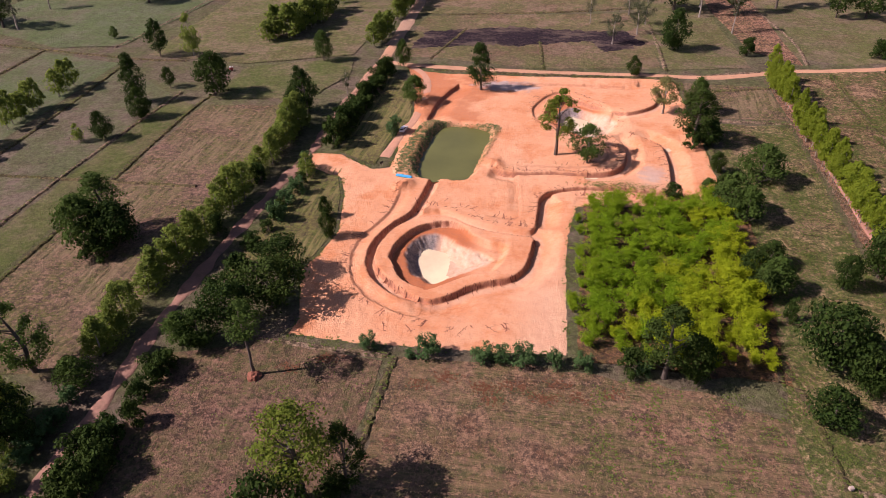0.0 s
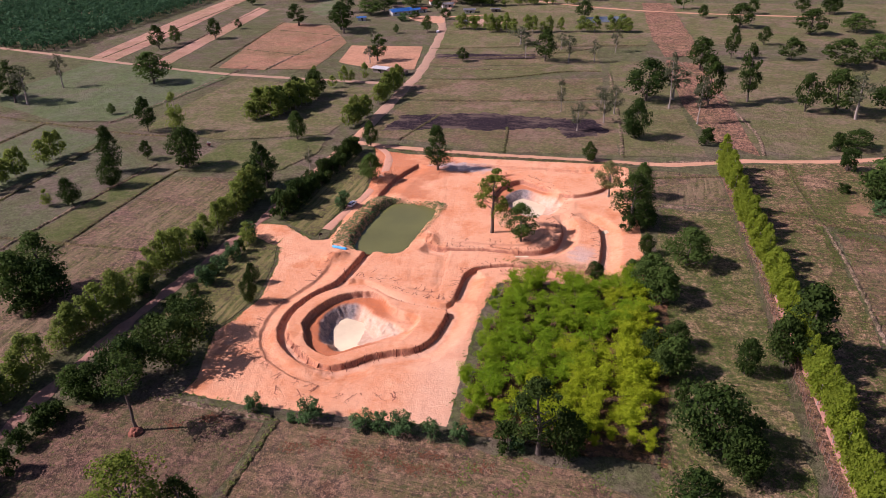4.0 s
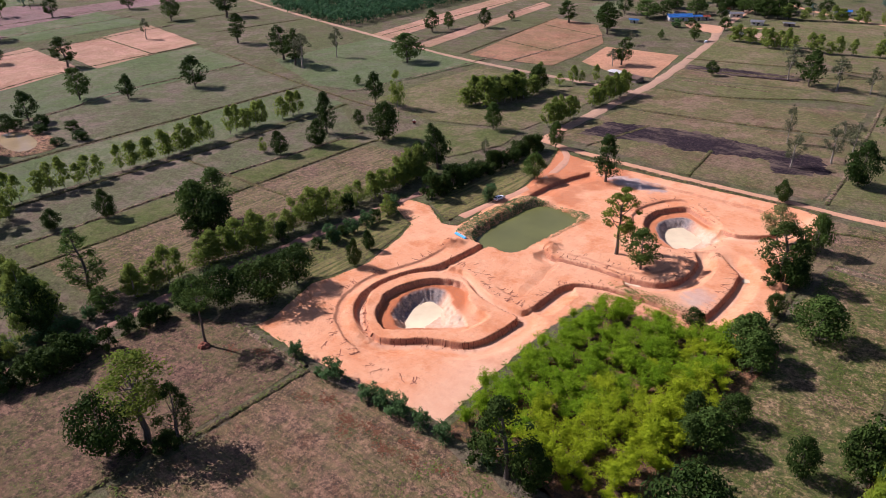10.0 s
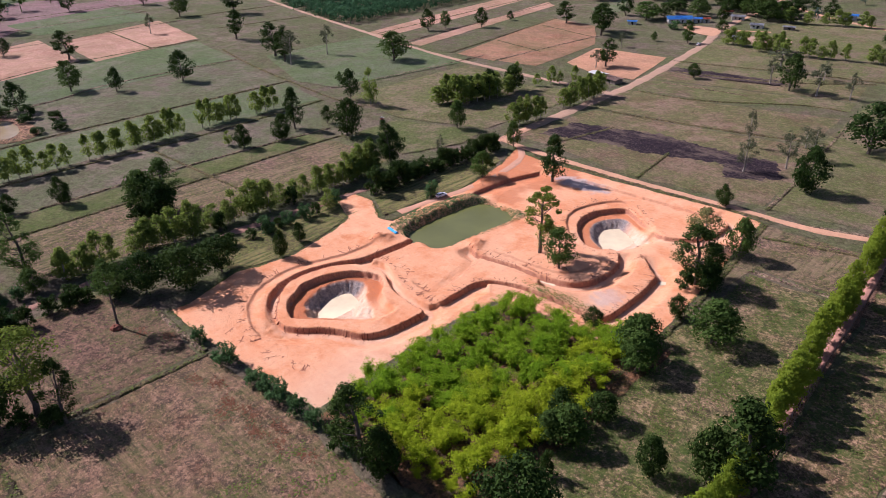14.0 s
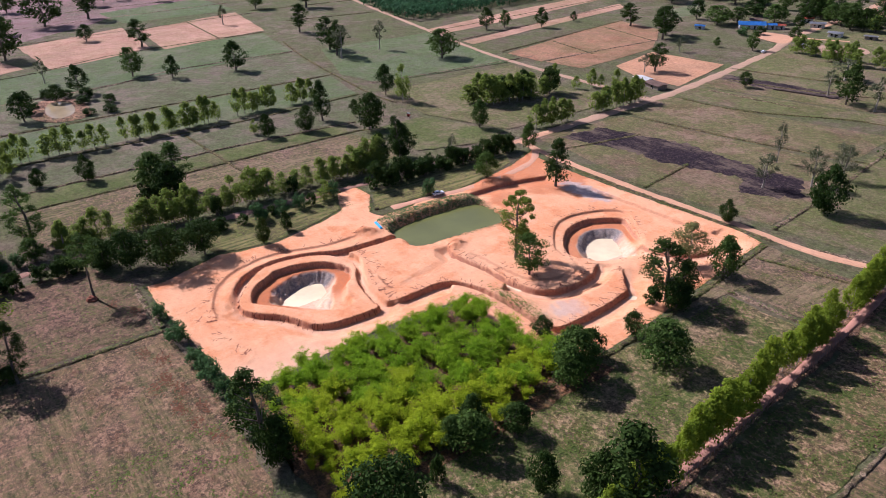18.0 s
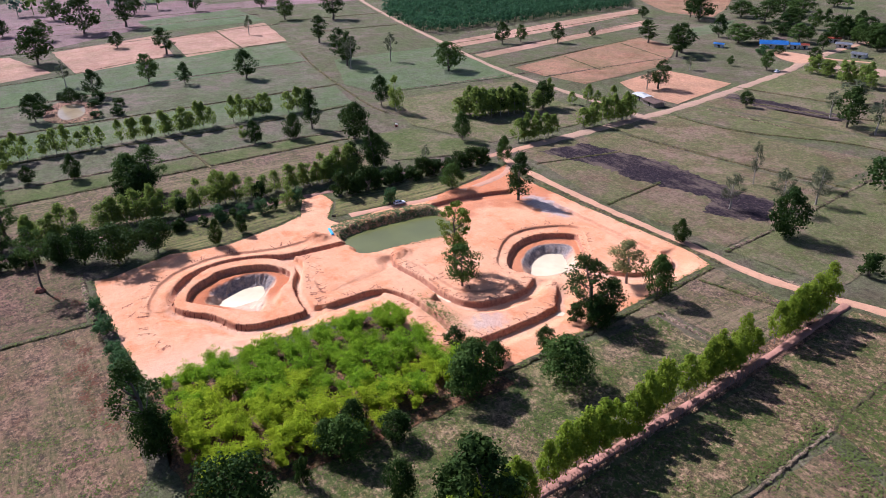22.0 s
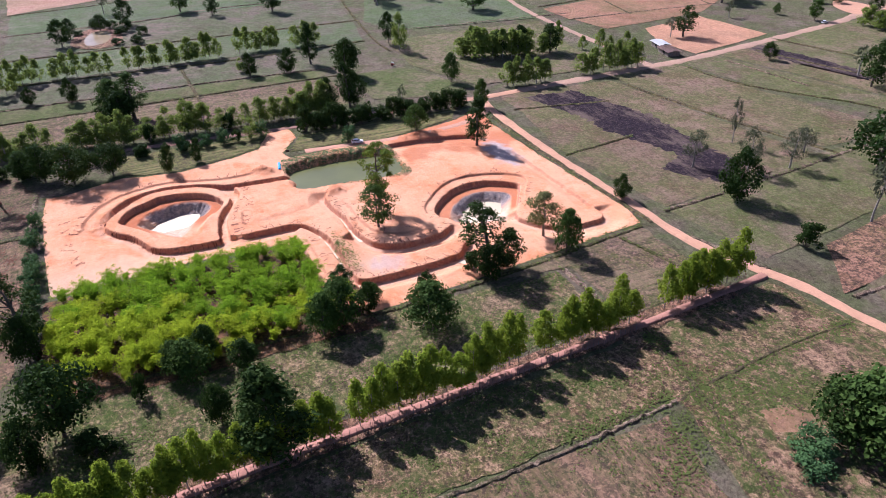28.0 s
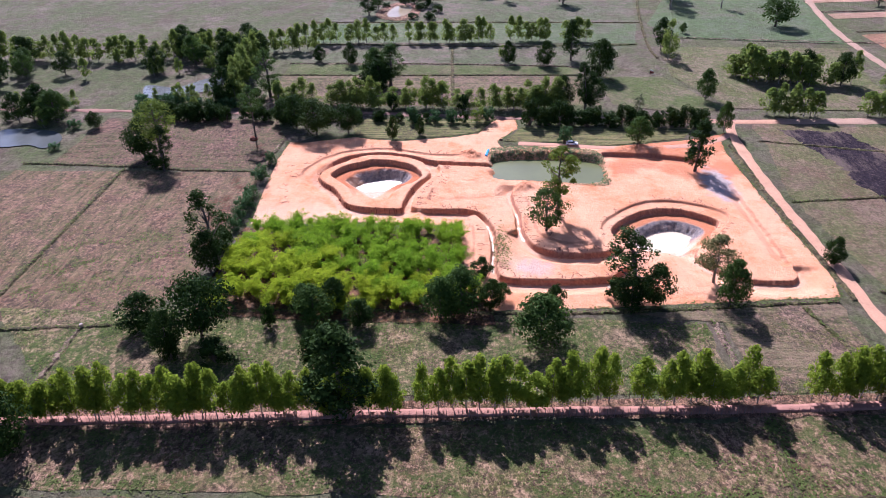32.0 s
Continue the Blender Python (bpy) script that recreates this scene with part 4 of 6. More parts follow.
for i, line in enumerate(BUNDS_W + BUNDS_E):
    bund(line, mat=M_BUND_DRY if i % 3 == 1 else M_BUND)
bund([(100.5, 150), (100.4, 200), (99.4, 216), (98.6, 230)], 0.5, 1.2, "pale dry earth bund", M_BUND_DRY)
bund([(98.5, 231), (97.3, 237), (96.3, 250), (94.8, 262), (95, 282)], 0.45, 1.2, "green weedy bund")


# branching cracks where the rain has cut the edges
rng = random.Random(8)
verts, faces = [], []


def crack(p, way, length, width, depth=0):
    for k in range(max(2, int(length / 0.5))):
        a = math.atan2(way[1], way[0]) + rng.uniform(-0.7, 0.7)
        q = (p[0] + 0.5 * math.cos(a), p[1] + 0.5 * math.sin(a))
        w0, w1 = width * (1 - 0.5 * k * 0.5 / length), width * (1 - 0.5 * (k + 1) * 0.5 / length) * rng.uniform(0.6, 1.2)
        n = (-math.sin(a), math.cos(a))
        i = len(verts)
        for c, w in ((p, w0), (q, w1)):
            for s in (-0.5, 0.5):
                cx, cy = c[0] + n[0] * w * s, c[1] + n[1] * w * s
                verts.append((cx, cy, ground_z(cx, cy) + 0.05))
        faces.append((i, i + 1, i + 3, i + 2))
        p = q
        if depth < 1 and rng.random() < 0.28:
            t = a + rng.choice((-0.9, 0.9))
            crack(p, (math.cos(t), math.sin(t)), length * 0.4, width * 0.7, depth + 1)


for line, n, side, off in ((STEP_W, 30, -1, 0.0), (TERRACE[:7], 26, -1, 1.0), (TERRACE[:7], 14, -1, 4.0), (ISLAND, 24, -1, 0.8), (STEP_I, 12, -1, 0.6), (TERRACE[8:14], 14, -1, 0.6), (STEP_S, 12, -1, 0.3), (TERRACE[13:], 10, -1, 0.5), (TERRACE[6:], 60, -1, 0.1), (ISLAND, 40, -1, 0.1), (LIP, 40, -1, 0.2), (BENCH, 30, -1, 0.1), (RING[2:16], 60, -1, 0.0), (LIP[2:9], 8, -1, 0.5), ([(-40, 118), (-25, 118), (-10, 122)], 10, 1, 0)):
    sp = spline(line, 0.7)
    for k in sorted(rng.sample(range(len(sp) - 1), min(n, len(sp) - 1))):
        t = sp[k + 1] - sp[k]
        t = t / (np.hypot(*t) + 1e-6)
        nrm = np.array((t[1], -t[0])) * side
        start = sp[k] + nrm * (off + rng.uniform(-0.4, 0.6))
        size = rng.uniform(0.5, 1.1) if n in (60, 40, 30) and off < 0.3 and line is not STEP_W else rng.uniform(0.9, 3.4)
        crack(tuple(start), tuple(nrm + t * rng.uniform(-0.7, 0.7)), size, rng.uniform(0.14, 0.32))
tagged(new("erosion_cracks", mesh("erosion_cracks", verts, faces, M_CRACK)), "dark branching erosion cracks in the bare soil", "cracks", kind="stuff")


# ---- trees ----
def tube(path, radii, sides, verts, faces):
    """A tapered limb along a path, added to verts and faces."""
    first = len(verts)
    for k, (p, r) in enumerate(zip(path, radii)):
        way = Vector(path[min(k + 1, len(path) - 1)]) - Vector(path[max(k - 1, 0)])
        u = way.orthogonal().normalized()
        v = way.normalized().cross(u)
        for s in range(sides):
            a = 6.2832 * s / sides
            verts.append(Vector(p) + (u * math.cos(a) + v * math.sin(a)) * r)
    for k in range(len(path) - 1):
        for s in range(sides):
            a, b = first + k * sides + s, first + k * sides + (s + 1) % sides
            faces.append((a, b, b + sides, a + sides))


def cards(rng, centre, radius, n, size, verts, faces, squash=0.75, long=1.0, hang=0.0):
    """A clump of leaf sprays: small bent leaves that lie round a centre."""
    for _ in range(n):
        d = Vector((rng.gauss(0, 1), rng.gauss(0, 1), rng.gauss(0.25, 1))).normalized()
        p = Vector(centre) + Vector((d.x, d.y, d.z * squash)) * radius * rng.uniform(0.45, 1.08)
        nrm = (d + Vector((rng.uniform(-0.55, 0.55), rng.uniform(-0.55, 0.55), rng.uniform(-0.25, 0.55)))).normalized()
        u = nrm.orthogonal().normalized()
        v = nrm.cross(u)
        a = rng.uniform(0, 6.283)
        u, v = u * math.cos(a) + v * math.sin(a), v * math.cos(a) - u * math.sin(a)
        if hang:
            u = (u + Vector((0, 0, -hang))).normalized()
        s = size * rng.uniform(0.55, 1.25)
        k = len(verts)
        verts += [p - u * s * 0.62 * long, p + v * s * rng.uniform(0.3, 0.5) + nrm * s * 0.1, p + u * s * rng.uniform(0.5, 0.72) * long, p - v * s * rng.uniform(0.3, 0.5) + nrm * s * 0.1]
        faces.append((k, k + 1, k + 2, k + 3))


def make_tree(name, seed, high, wide, clear, clumps, per, size, leaf, wood, label, category="tree", lean=0.06, shape=0.75, hang=0.0, thick=None, spread=0.55, puff=1.15):
    """A tree: a tapered trunk with limbs, and a crown of leaf clumps with gaps."""
    rng = random.Random(seed)
    ob = tagged(new(name), label, category)
    tv, tf, cv, cf = [], [], [], []
    r0 = thick or high * 0.022
    bend = Vector((rng.uniform(-lean, lean), rng.uniform(-lean, lean), 0))
    axis = [Vector((0, 0, -0.3))] + [Vector((0, 0, high * 0.9 * u)) + bend * high * u * u + Vector((rng.uniform(-1, 1), rng.uniform(-1, 1), 0)) * r0 * 0.7 for u in (0.15, 0.35, 0.55, 0.75, 1.0)]
    tube(axis, [r0 * 1.35, r0, r0 * 0.85, r0 * 0.65, r0 * 0.42, r0 * 0.12], 7, tv, tf)
    base, tall = high * clear, high * (1 - clear)
    for i in range(clumps):
        for _ in range(30):
            u = rng.uniform(0.04, 1.0)
            out = (math.sin(math.pi * u ** shape) * 0.92 + 0.12) * rng.uniform(0.25, 1.0) ** spread
            a = rng.uniform(0, 6.283)
            if rng.random() < 0.72 + 0.28 * math.sin(a * 3 + seed) * math.cos(u * 7 + seed):
                break
        c = Vector((math.cos(a) * out * wide * 0.42, math.sin(a) * out * wide * 0.42, base + tall * (0.06 + 0.86 * u))) + bend * high * u * u
        r = wide * rng.uniform(0.11, 0.19) * (1.15 - 0.35 * u) * puff
        if i % 3 == 0:
            z0 = max(high * clear * 0.75, c.z - (c.xy.length + 0.1) * 0.9)
            root = bend * high * (z0 / high) ** 2 + Vector((0, 0, z0))
            mid = (root + c) / 2 + Vector((0, 0, -0.06 * high * rng.random()))
            tube([root, mid, c], [r0 * 0.36, r0 * 0.24, r0 * 0.07], 4, tv, tf)
        cards(rng, c, r, per, size, cv, cf, 0.7, 1.0, hang)
    part("trunk", mesh("trunk", tv, tf, wood, True), ob)
    part("crown", mesh("crown", cv, cf, leaf), ob)
    ob["high"], ob["wide"] = high, wide
    return ob


def make_bush(name, seed, high, wide, clumps, per, size, leaf, label):
    rng = random.Random(seed)
    ob = tagged(new(name), label, "bush")
    tv, tf, cv, cf = [], [], [], []
    for i in range(clumps):
        a, q, u = rng.uniform(0, 6.283), rng.random() ** 0.5, rng.uniform(0.18, 0.86)
        out = wide * 0.40 * q * math.cos((u - 0.3) * 1.25)
        c = Vector((math.cos(a) * out, math.sin(a) * out, high * u))
        if i % 2 == 0:
            tube([(c.x * 0.15, c.y * 0.15, -0.2), c * 0.55, c], [0.09, 0.06, 0.02], 4, tv, tf)
        cards(rng, c, wide * rng.uniform(0.12, 0.2), per, size, cv, cf, 0.85)
    part("stem", mesh("stem", tv, tf, M_BARK, True), ob)
    part("foliage", mesh("foliage", cv, cf, leaf), ob)
    ob["high"], ob["wide"] = high, wide
    return ob


def make_bamboo(seed, high, wide, leaf=L_BAMBOO):
    """A clump of arching culms with feathery leaves."""
    rng = random.Random(seed)
    ob = tagged(new("bamboo_clump"), "bright yellow-green feathery bamboo clump with arching culms", "bamboo", "bamboo thicket")
    tv, tf, cv, cf = [], [], [], []
    for i in range(15):
        a, out = rng.uniform(0, 6.283), wide * rng.uniform(0.10, 0.62)
        h = high * rng.uniform(0.58, 1.0)
        foot = Vector((rng.uniform(-0.5, 0.5), rng.uniform(-0.5, 0.5), -0.1))
        line = [foot + Vector((math.cos(a) * out * u ** 2.2, math.sin(a) * out * u ** 2.2, h * (u - 0.22 * u ** 4))) for u in (0, 0.25, 0.5, 0.75, 0.9, 1.0)]
        tube(line, [0.06, 0.055, 0.045, 0.03, 0.02, 0.008], 3, tv, tf)
        for k in range(6):
            u = 0.36 + 0.13 * k + rng.uniform(-0.05, 0.05)
            at = foot + Vector((math.cos(a) * out * u ** 2.2, math.sin(a) * out * u ** 2.2, h * (u - 0.22 * u ** 4)))
            cards(rng, at, rng.uniform(0.75, 1.35) * (1.25 - 0.75 * abs(u - 0.6)), 23, 0.24, cv, cf, 0.55, 2.1, 0.25)
    tagged(part("stalk", mesh("stalk", tv, tf, M_CULM, True), ob), kind="stuff")
    part("foliage", mesh("foliage", cv, cf, leaf), ob)
    ob["high"], ob["wide"] = high, wide
    return ob


DARKL = "broad dark green tree with a dense rounded crown"
TALLL = "tall dark green tree with a narrow uneven crown"
THINL = "thin greyish tree with a sparse crown"
EUCL = "slender young eucalyptus with a light green crown"
PROTO = {
    "R": [make_tree("broad_tree", s, 12, 12, 0.06, 66, 52, 0.58, L_DARK if s != 3 else L_MID, M_BARK, DARKL, shape=0.82) for s in (1, 2, 3)],
    "T": [make_tree("tall_tree", s, 20, 10, 0.09, 74, 48, 0.60, L_DARK if s != 6 else L_MID, M_BARK, TALLL, shape=0.58) for s in (4, 5, 6)],
    "S": [make_tree("sparse_tree", s, 15, 9, 0.26, 36, 40, 0.42, L_SPARSE, M_PALEBARK, THINL) for s in (7, 8)],
    "E": [make_tree("eucalyptus_tree", s, 9, 4.6, 0.07, 36, 40, 0.40, L_EUC, M_PALEBARK, EUCL, lean=0.03, hang=0.5, thick=0.11, shape=0.6, puff=1.5) for s in (9, 10, 11)],
    "H": [make_tree("hedge_tree", s, 9, 4.6, 0.15, 46, 44, 0.40, L_HEDGE, M_PALEBARK, "young yellow-green eucalyptus in a roadside hedge", lean=0.03, hang=0.5, thick=0.10, shape=0.66, puff=1.4) for s in (12, 13, 14)],
    "B": [make_bush("bush", s, 5, 6, 26, 50, 0.42, L_BUSH, "rounded green bush at the edge of the field") for s in (15, 16)],
    "D": [make_bush("bush", s, 5, 6, 26, 50, 0.44, L_DARK, "dense dark green bush in the hedgerow") for s in (17, 18)],
    "r": [make_tree("field_tree", s, 14, 12, 0.12, 46, 40, 0.72, L_DARK if s != 21 else L_MID, M_BARK, "dark green tree standing in the fields") for s in (19, 20, 21)],
    "t": [make_tree("field_tree", s, 20, 11, 0.14, 46, 40, 0.74, L_DARK, M_BARK, "tall dark tree standing in the fields", shape=0.9) for s in (22, 23)],
    "s": [make_tree("field_tree", s, 16, 9, 0.34, 22, 24, 0.70, L_SPARSE, M_PALEBARK, "thin greyish tree standing in the fields") for s in (24, 25)],
    "e": [make_tree("eucalyptus_tree", s, 9, 5.0, 0.09, 26, 28, 0.62, L_EUC, M_PALEBARK, EUCL, hang=0.3, thick=0.11, shape=0.7, puff=1.6) for s in (26, 27, 28)],
    "O": [make_tree("light_tree", 29, 13, 9.5, 0.28, 44, 70, 0.42, L_AUTUMN, M_PALEBARK, "light olive tree with a thin crown")],
    "A": [make_tree("acacia_tree", s, 13, 16, 0.16, 78, 50, 0.62, L_DARK, M_BARK, "wide dark acacia tree with a flat spreading crown", shape=1.1) for s in (30, 31)],
    "C": [make_tree("tall_tree", 50, 22, 10, 0.10, 84, 50, 0.52, L_MID, M_BARK, TALLL, shape=0.85)],
    "I": [make_tree("island_tree", 53, 22, 11, 0.22, 42, 70, 0.50, L_FRESH, M_BARK, TALLL, shape=0.95, spread=0.35, puff=0.82, thick=0.42)],
    "J": [make_tree("island_tree", 54, 13, 12, 0.06, 62, 56, 0.48, L_MID, M_BARK, DARKL, shape=1.15, spread=0.5, puff=0.95)],
    "U": [make_tree("tall_tree", s, 22, 11, 0.08, 62, 58, 0.46, L_DARK if s != 57 else L_MID, M_BARK, "tall dark tree with an open uneven crown", shape=0.8, spread=0.35, puff=0.92, lean=0.1) for s in (55, 56, 57)],
    "V": [make_tree("pole_tree", 60, 21, 9, 0.50, 34, 60, 0.42, L_MID, M_BARK, "slim tree with a high leafy crown on a bare trunk", shape=0.9, spread=0.5, thick=0.30)],
    "Q": [make_tree("open_tree", s, 21, 10, 0.30, 54, 70, 0.40, L_FRESH, M_BARK, "tall open tree with tufts of leaves on bare limbs", shape=1.0, spread=0.4) for s in (32, 33)],
}
BAMBOO = [make_bamboo(s, 8.0, 6.0, L_BAMBOO if s < 43 else L_BAMBOO_Y) for s in (40, 41, 42, 43, 44)]
GROUP = {"E": "eucalyptus trees", "e": "eucalyptus trees", "H": "hedge along the track", "B": "bushes", "D": "hedgerow bushes"}
used_first = set()
place_rng = random.Random(5)


def plant(kind, x, y, high=None, wide=None, label="", base=0.0):
    """A tree of a kind at a place, with its own turn and size."""
    proto = place_rng.choice(PROTO[kind])
    sz = (high or proto["high"] * place_rng.uniform(0.8, 1.15)) / proto["high"]
    sx = (wide / proto["wide"]) if wide else sz * place_rng.uniform(0.85, 1.1)
    m = pose(x, y, base, 0, 0, place_rng.uniform(0, 360)) @ Matrix.Diagonal((sx, sx * place_rng.uniform(0.92, 1.08), sz, 1))
    if proto.name in used_first:
        ob = copy_thing(proto, m)
    else:
        ob = proto
        used_first.add(proto.name)
        ob.matrix_basis = m
    if proto.scale[0] != 1 and ob is not proto:
        ob.matrix_basis = m
    return tagged(ob, label, "", GROUP.get(kind, ""))


# on and round the dug plot
plant("I", -5.8, 204.3, 23.5, 12.5, "tall leafy tree standing on the dug island")
plant("J", 4.3, 200.3, 14, 12.5, "bushy green tree leafy to the ground on the dug island")
PLOT_TREES = [
    ("T", -37, 252.5, 19, 10), ("U", 38.2, 219, 21, 14), ("R", 42.2, 217.5, 10, 9), ("D", 37, 214.5, 6, 6), ("O", 29.5, 240.5, 13.5, 11.5), ("R", 39.6, 223.5, 12, 9), ("R", 40.5, 241, 13.8, 9), ("R", 20.3, 273.4, 8.2, 6.5),
    ("R", -63.5, 148.5, 9.5, 5.2), ("R", -67.5, 158.5, 7.2, 4.0), ("R", -59.5, 238, 10.8, 9.5), ("B", -61, 211.5, 6.6, 6.6), ("A", -68, 119, 14, 18.5), ("A", -69, 131, 12, 14),
    ("A", -74, 110, 13.5, 14), ("R", -79, 104, 10.5, 10), ("V", -63, 97, 21, 9.5), ("U", 22.5, 110, 22, 12.5), ("R", 28, 110, 13, 9), ("D", 16, 110, 6, 7),
]
for k, x, y, h, w in PLOT_TREES:
    plant(k, x, y, h, w)
SOUTH_BUSHES = [("B", -41, 108.6, 4.8, 4.2), ("B", -27.5, 108.4, 5.6, 6), ("B", -15.5, 109, 4.6, 5.6), ("B", -11, 109, 4.4, 5.2), ("B", -6.8, 109.2, 5.4, 6.2), ("B", 0, 109.6, 4.8, 4.6), ("B", 6, 110, 4.6, 5), ("B", -31, 107.4, 2.2, 3), ("B", 18, 110, 4, 4)]
for k, x, y, h, w in SOUTH_BUSHES:
    plant(k, x, y, h, w)
EAST_TREES = [
    ("R", 54.5, 195, 12.8, 14), ("R", 43, 199.5, 7.6, 5.4), ("R", 44.5, 177, 13, 11.5), ("R", 43, 184, 9, 7), ("R", 47, 172, 12, 9.5), ("A", 56, 117.5, 17, 17), ("D", 64, 113.5, 8, 4.4),
    ("T", 80, 154.5, 24, 14), ("D", 51, 132, 7, 4), ("R", 46, 139.5, 9, 7), ("R", 44.5, 146, 10, 7), ("R", 53, 102, 10, 10.5), ("D", 64, 123.5, 5, 8), ("R", 92, 92, 16, 12),
    ("R", 65.5, 146, 11, 7), ("R", 75, 152.5, 14, 10), ("R", 29, 181.5, 6, 6.2), ("R", 39, 186.5, 5.2, 5), ("R", 50, 153, 8, 8), ("R", 62, 112, 12, 9), ("R", 49, 142.5, 10.5, 9.5),
]
for k, x, y, h, w in EAST_TREES:
    plant(k, x, y, h, w)
EAST_FAR = [("R", 119, 252, 14, 15), ("B", 119, 244, 4.5, 9), ("B", 123, 240, 4, 8), ("D", 110, 260, 4, 5), ("D", 66, 301, 6.4, 8)]
for k, x, y, h, w in EAST_FAR:
    plant(k, x, y, h, w)
SOUTH_TREES = [("Q", -42, 69.5, 23.5, 15), ("A", -44.5, 62, 15, 14), ("U", -34.5, 73, 17, 8), ("D", -37, 71, 4, 7), ("D", -41, 66, 4.5, 6), ("U", -111, 90, 22, 12), ("R", -104, 72, 16, 12),
               ("D", -98, 72, 6, 5), ("D", -87, 72, 7, 8.5), ("D", -85.5, 64, 7, 9), ("R", -99, 88, 8, 8), ("D", -81, 80, 5.5, 6), ("D", -85, 56, 6, 8)]
for k, x, y, h, w in SOUTH_TREES:
    plant(k, x, y, h, w)
HEDGE_W = [
    ("E", -99, 97, 10, 8), ("E", -100, 104, 9, 7), ("E", -100, 111, 9, 7.5), ("E", -100, 123, 10, 8.5), ("E", -97, 130, 12, 8), ("E", -96, 136, 12.5, 8), ("E", -97, 152, 11, 8), ("E", -96, 159, 12.5, 9),
    ("E", -95, 165, 11, 8), ("E", -95, 186, 10, 8), ("E", -98, 206, 9, 9), ("E", -95, 211, 9, 9), ("R", -98, 215, 12, 10), ("E", -96, 192, 9, 7), ("D", -94, 145, 5.5, 6), ("D", -94, 174, 5, 6),
]
for k, x, y, h, w in HEDGE_W:
    plant(k, x, y, h * 1.15, w * 0.85)
HEDGE_E = [
    ("D", -84, 87, 5.5, 6), ("D", -83.5, 94, 6.5, 8), ("R", -83, 103, 9.5, 8.5), ("D", -84, 121, 5, 6), ("D", -83, 131, 5, 7), ("D", -82.5, 141, 4.6, 6.6), ("B", -81, 155, 6.5, 7), ("B", -81, 163, 5, 6),
    ("B", -80.5, 170, 6, 6), ("E", -81, 180, 8.5, 6), ("B", -82.5, 184, 6, 6), ("D", -78.5, 200, 9, 9), ("D", -78.5, 207, 8, 8.5), ("D", -78, 214, 7.5, 8), ("D", -77, 222, 6, 8), ("D", -77.5, 232, 5, 8),
    ("D", -77, 240, 5.6, 7), ("D", -76.5, 248, 6.6, 7), ("D", -77, 256, 6.4, 7), ("D", -76, 263, 7, 7), ("R", -72, 272, 12, 7),
]
for k, x, y, h, w in HEDGE_E:
    plant(k, x, y, h, w)
MID_W = [
    ("C", -124, 141, 20, 14), ("R", -127, 134, 17, 15), ("R", -119, 137, 15, 14), ("D", -122, 131, 7, 10), ("T", -165, 225, 20.5, 9), ("R", -156, 211.5, 12.3, 9.5), ("R", -160, 194.5, 11, 8.5), ("E", -168, 191.5, 7.2, 4), ("R", -138, 234.5, 18.5, 15.5),
    ("r", -160, 240, 9, 5.8), ("E", -166, 272, 20, 8), ("r", -216, 291, 6, 5), ("U", -96, 223.5, 20, 10), ("R", -99, 226, 15, 12), ("R", -107.5, 274.5, 13.5, 9), ("S", -87.5, 243, 10.5, 4.5),
    ("R", -158, 117.5, 11, 8), ("R", -164, 101, 8, 7), ("r", -182, 272, 17, 10),
]
for k, x, y, h, w in MID_W:
    plant(k, x, y, h, w)
FAR_W = [
    ("r", -289, 233, 18.2, 16.5), ("r", -297, 197, 13.5, 11), ("r", -318, 180, 18, 15), ("r", -299, 146, 16, 12), ("s", -337, 135, 16, 8), ("t", -370, 317, 22, 16.5), ("t", -300, 304, 22.5, 17), ("s", -272, 297, 22, 13),
    ("t", -282, 299, 23, 14), ("s", -277, 329, 20, 9), ("r", -229, 345, 19, 22), ("r", -280, 425, 16, 12), ("r", -277, 440, 13, 9.5), ("r", -257, 459, 15, 11), ("r", -258, 494, 7.6, 6), ("t", -216, 510, 17, 16),
    ("t", -171, 489, 22, 17), ("t", -119, 415, 17, 13), ("s", -122, 409, 11, 8),
]
for k, x, y, h, w in FAR_W:
    plant(k, x, y, h, w)
FAR_N = [
    ("r", -67, 422.5, 8.8, 8), ("r", -18, 430, 19.5, 16), ("s", -4, 429, 17, 10), ("s", 11, 432, 14, 8), ("s", 22, 460, 14.5, 8), ("R", 37, 304, 18, 12.8), ("S", 23, 322, 16, 8.6), ("S", 12, 308.5, 14.3, 8.6),
    ("S", 2, 335, 18, 5), ("r", 41, 359, 22, 21), ("s", 54, 364, 18.6, 16), ("S", 20, 350, 10, 8.4), ("S", 27, 336, 14.3, 9), 
]
FAR_NE = [
    ("s", 52, 349, 28, 9), ("r", 70, 425, 19, 18), ("r", 70, 355, 25, 13), ("s", 64, 328, 23, 8), ("t", 89, 366, 29, 12), ("r", 89, 453, 20, 9), ("r", 103, 546, 17, 18), ("r", 80, 577, 10, 9),
    ("r", 112, 493, 12, 9), ("r", 145, 529, 17, 22), ("r", 175, 539, 13, 23), ("r", 122, 455, 13, 15), ("r", 147, 444, 16, 23), ("r", 167, 458, 16, 24), ("r", 113, 354, 19, 11), ("r", 126, 355, 21, 19),
    ("s", 133, 347, 22, 15), ("r", 149, 357, 18, 19), ("r", 125, 308, 8, 14), ("D", 117, 304, 8, 8), ("R", 124, 256, 17, 22), ("D", 116, 282, 8, 8), ("r", -6, 563, 14, 14), ("s", -31, 438, 14, 9), ("s", -12, 462, 11, 8),
]
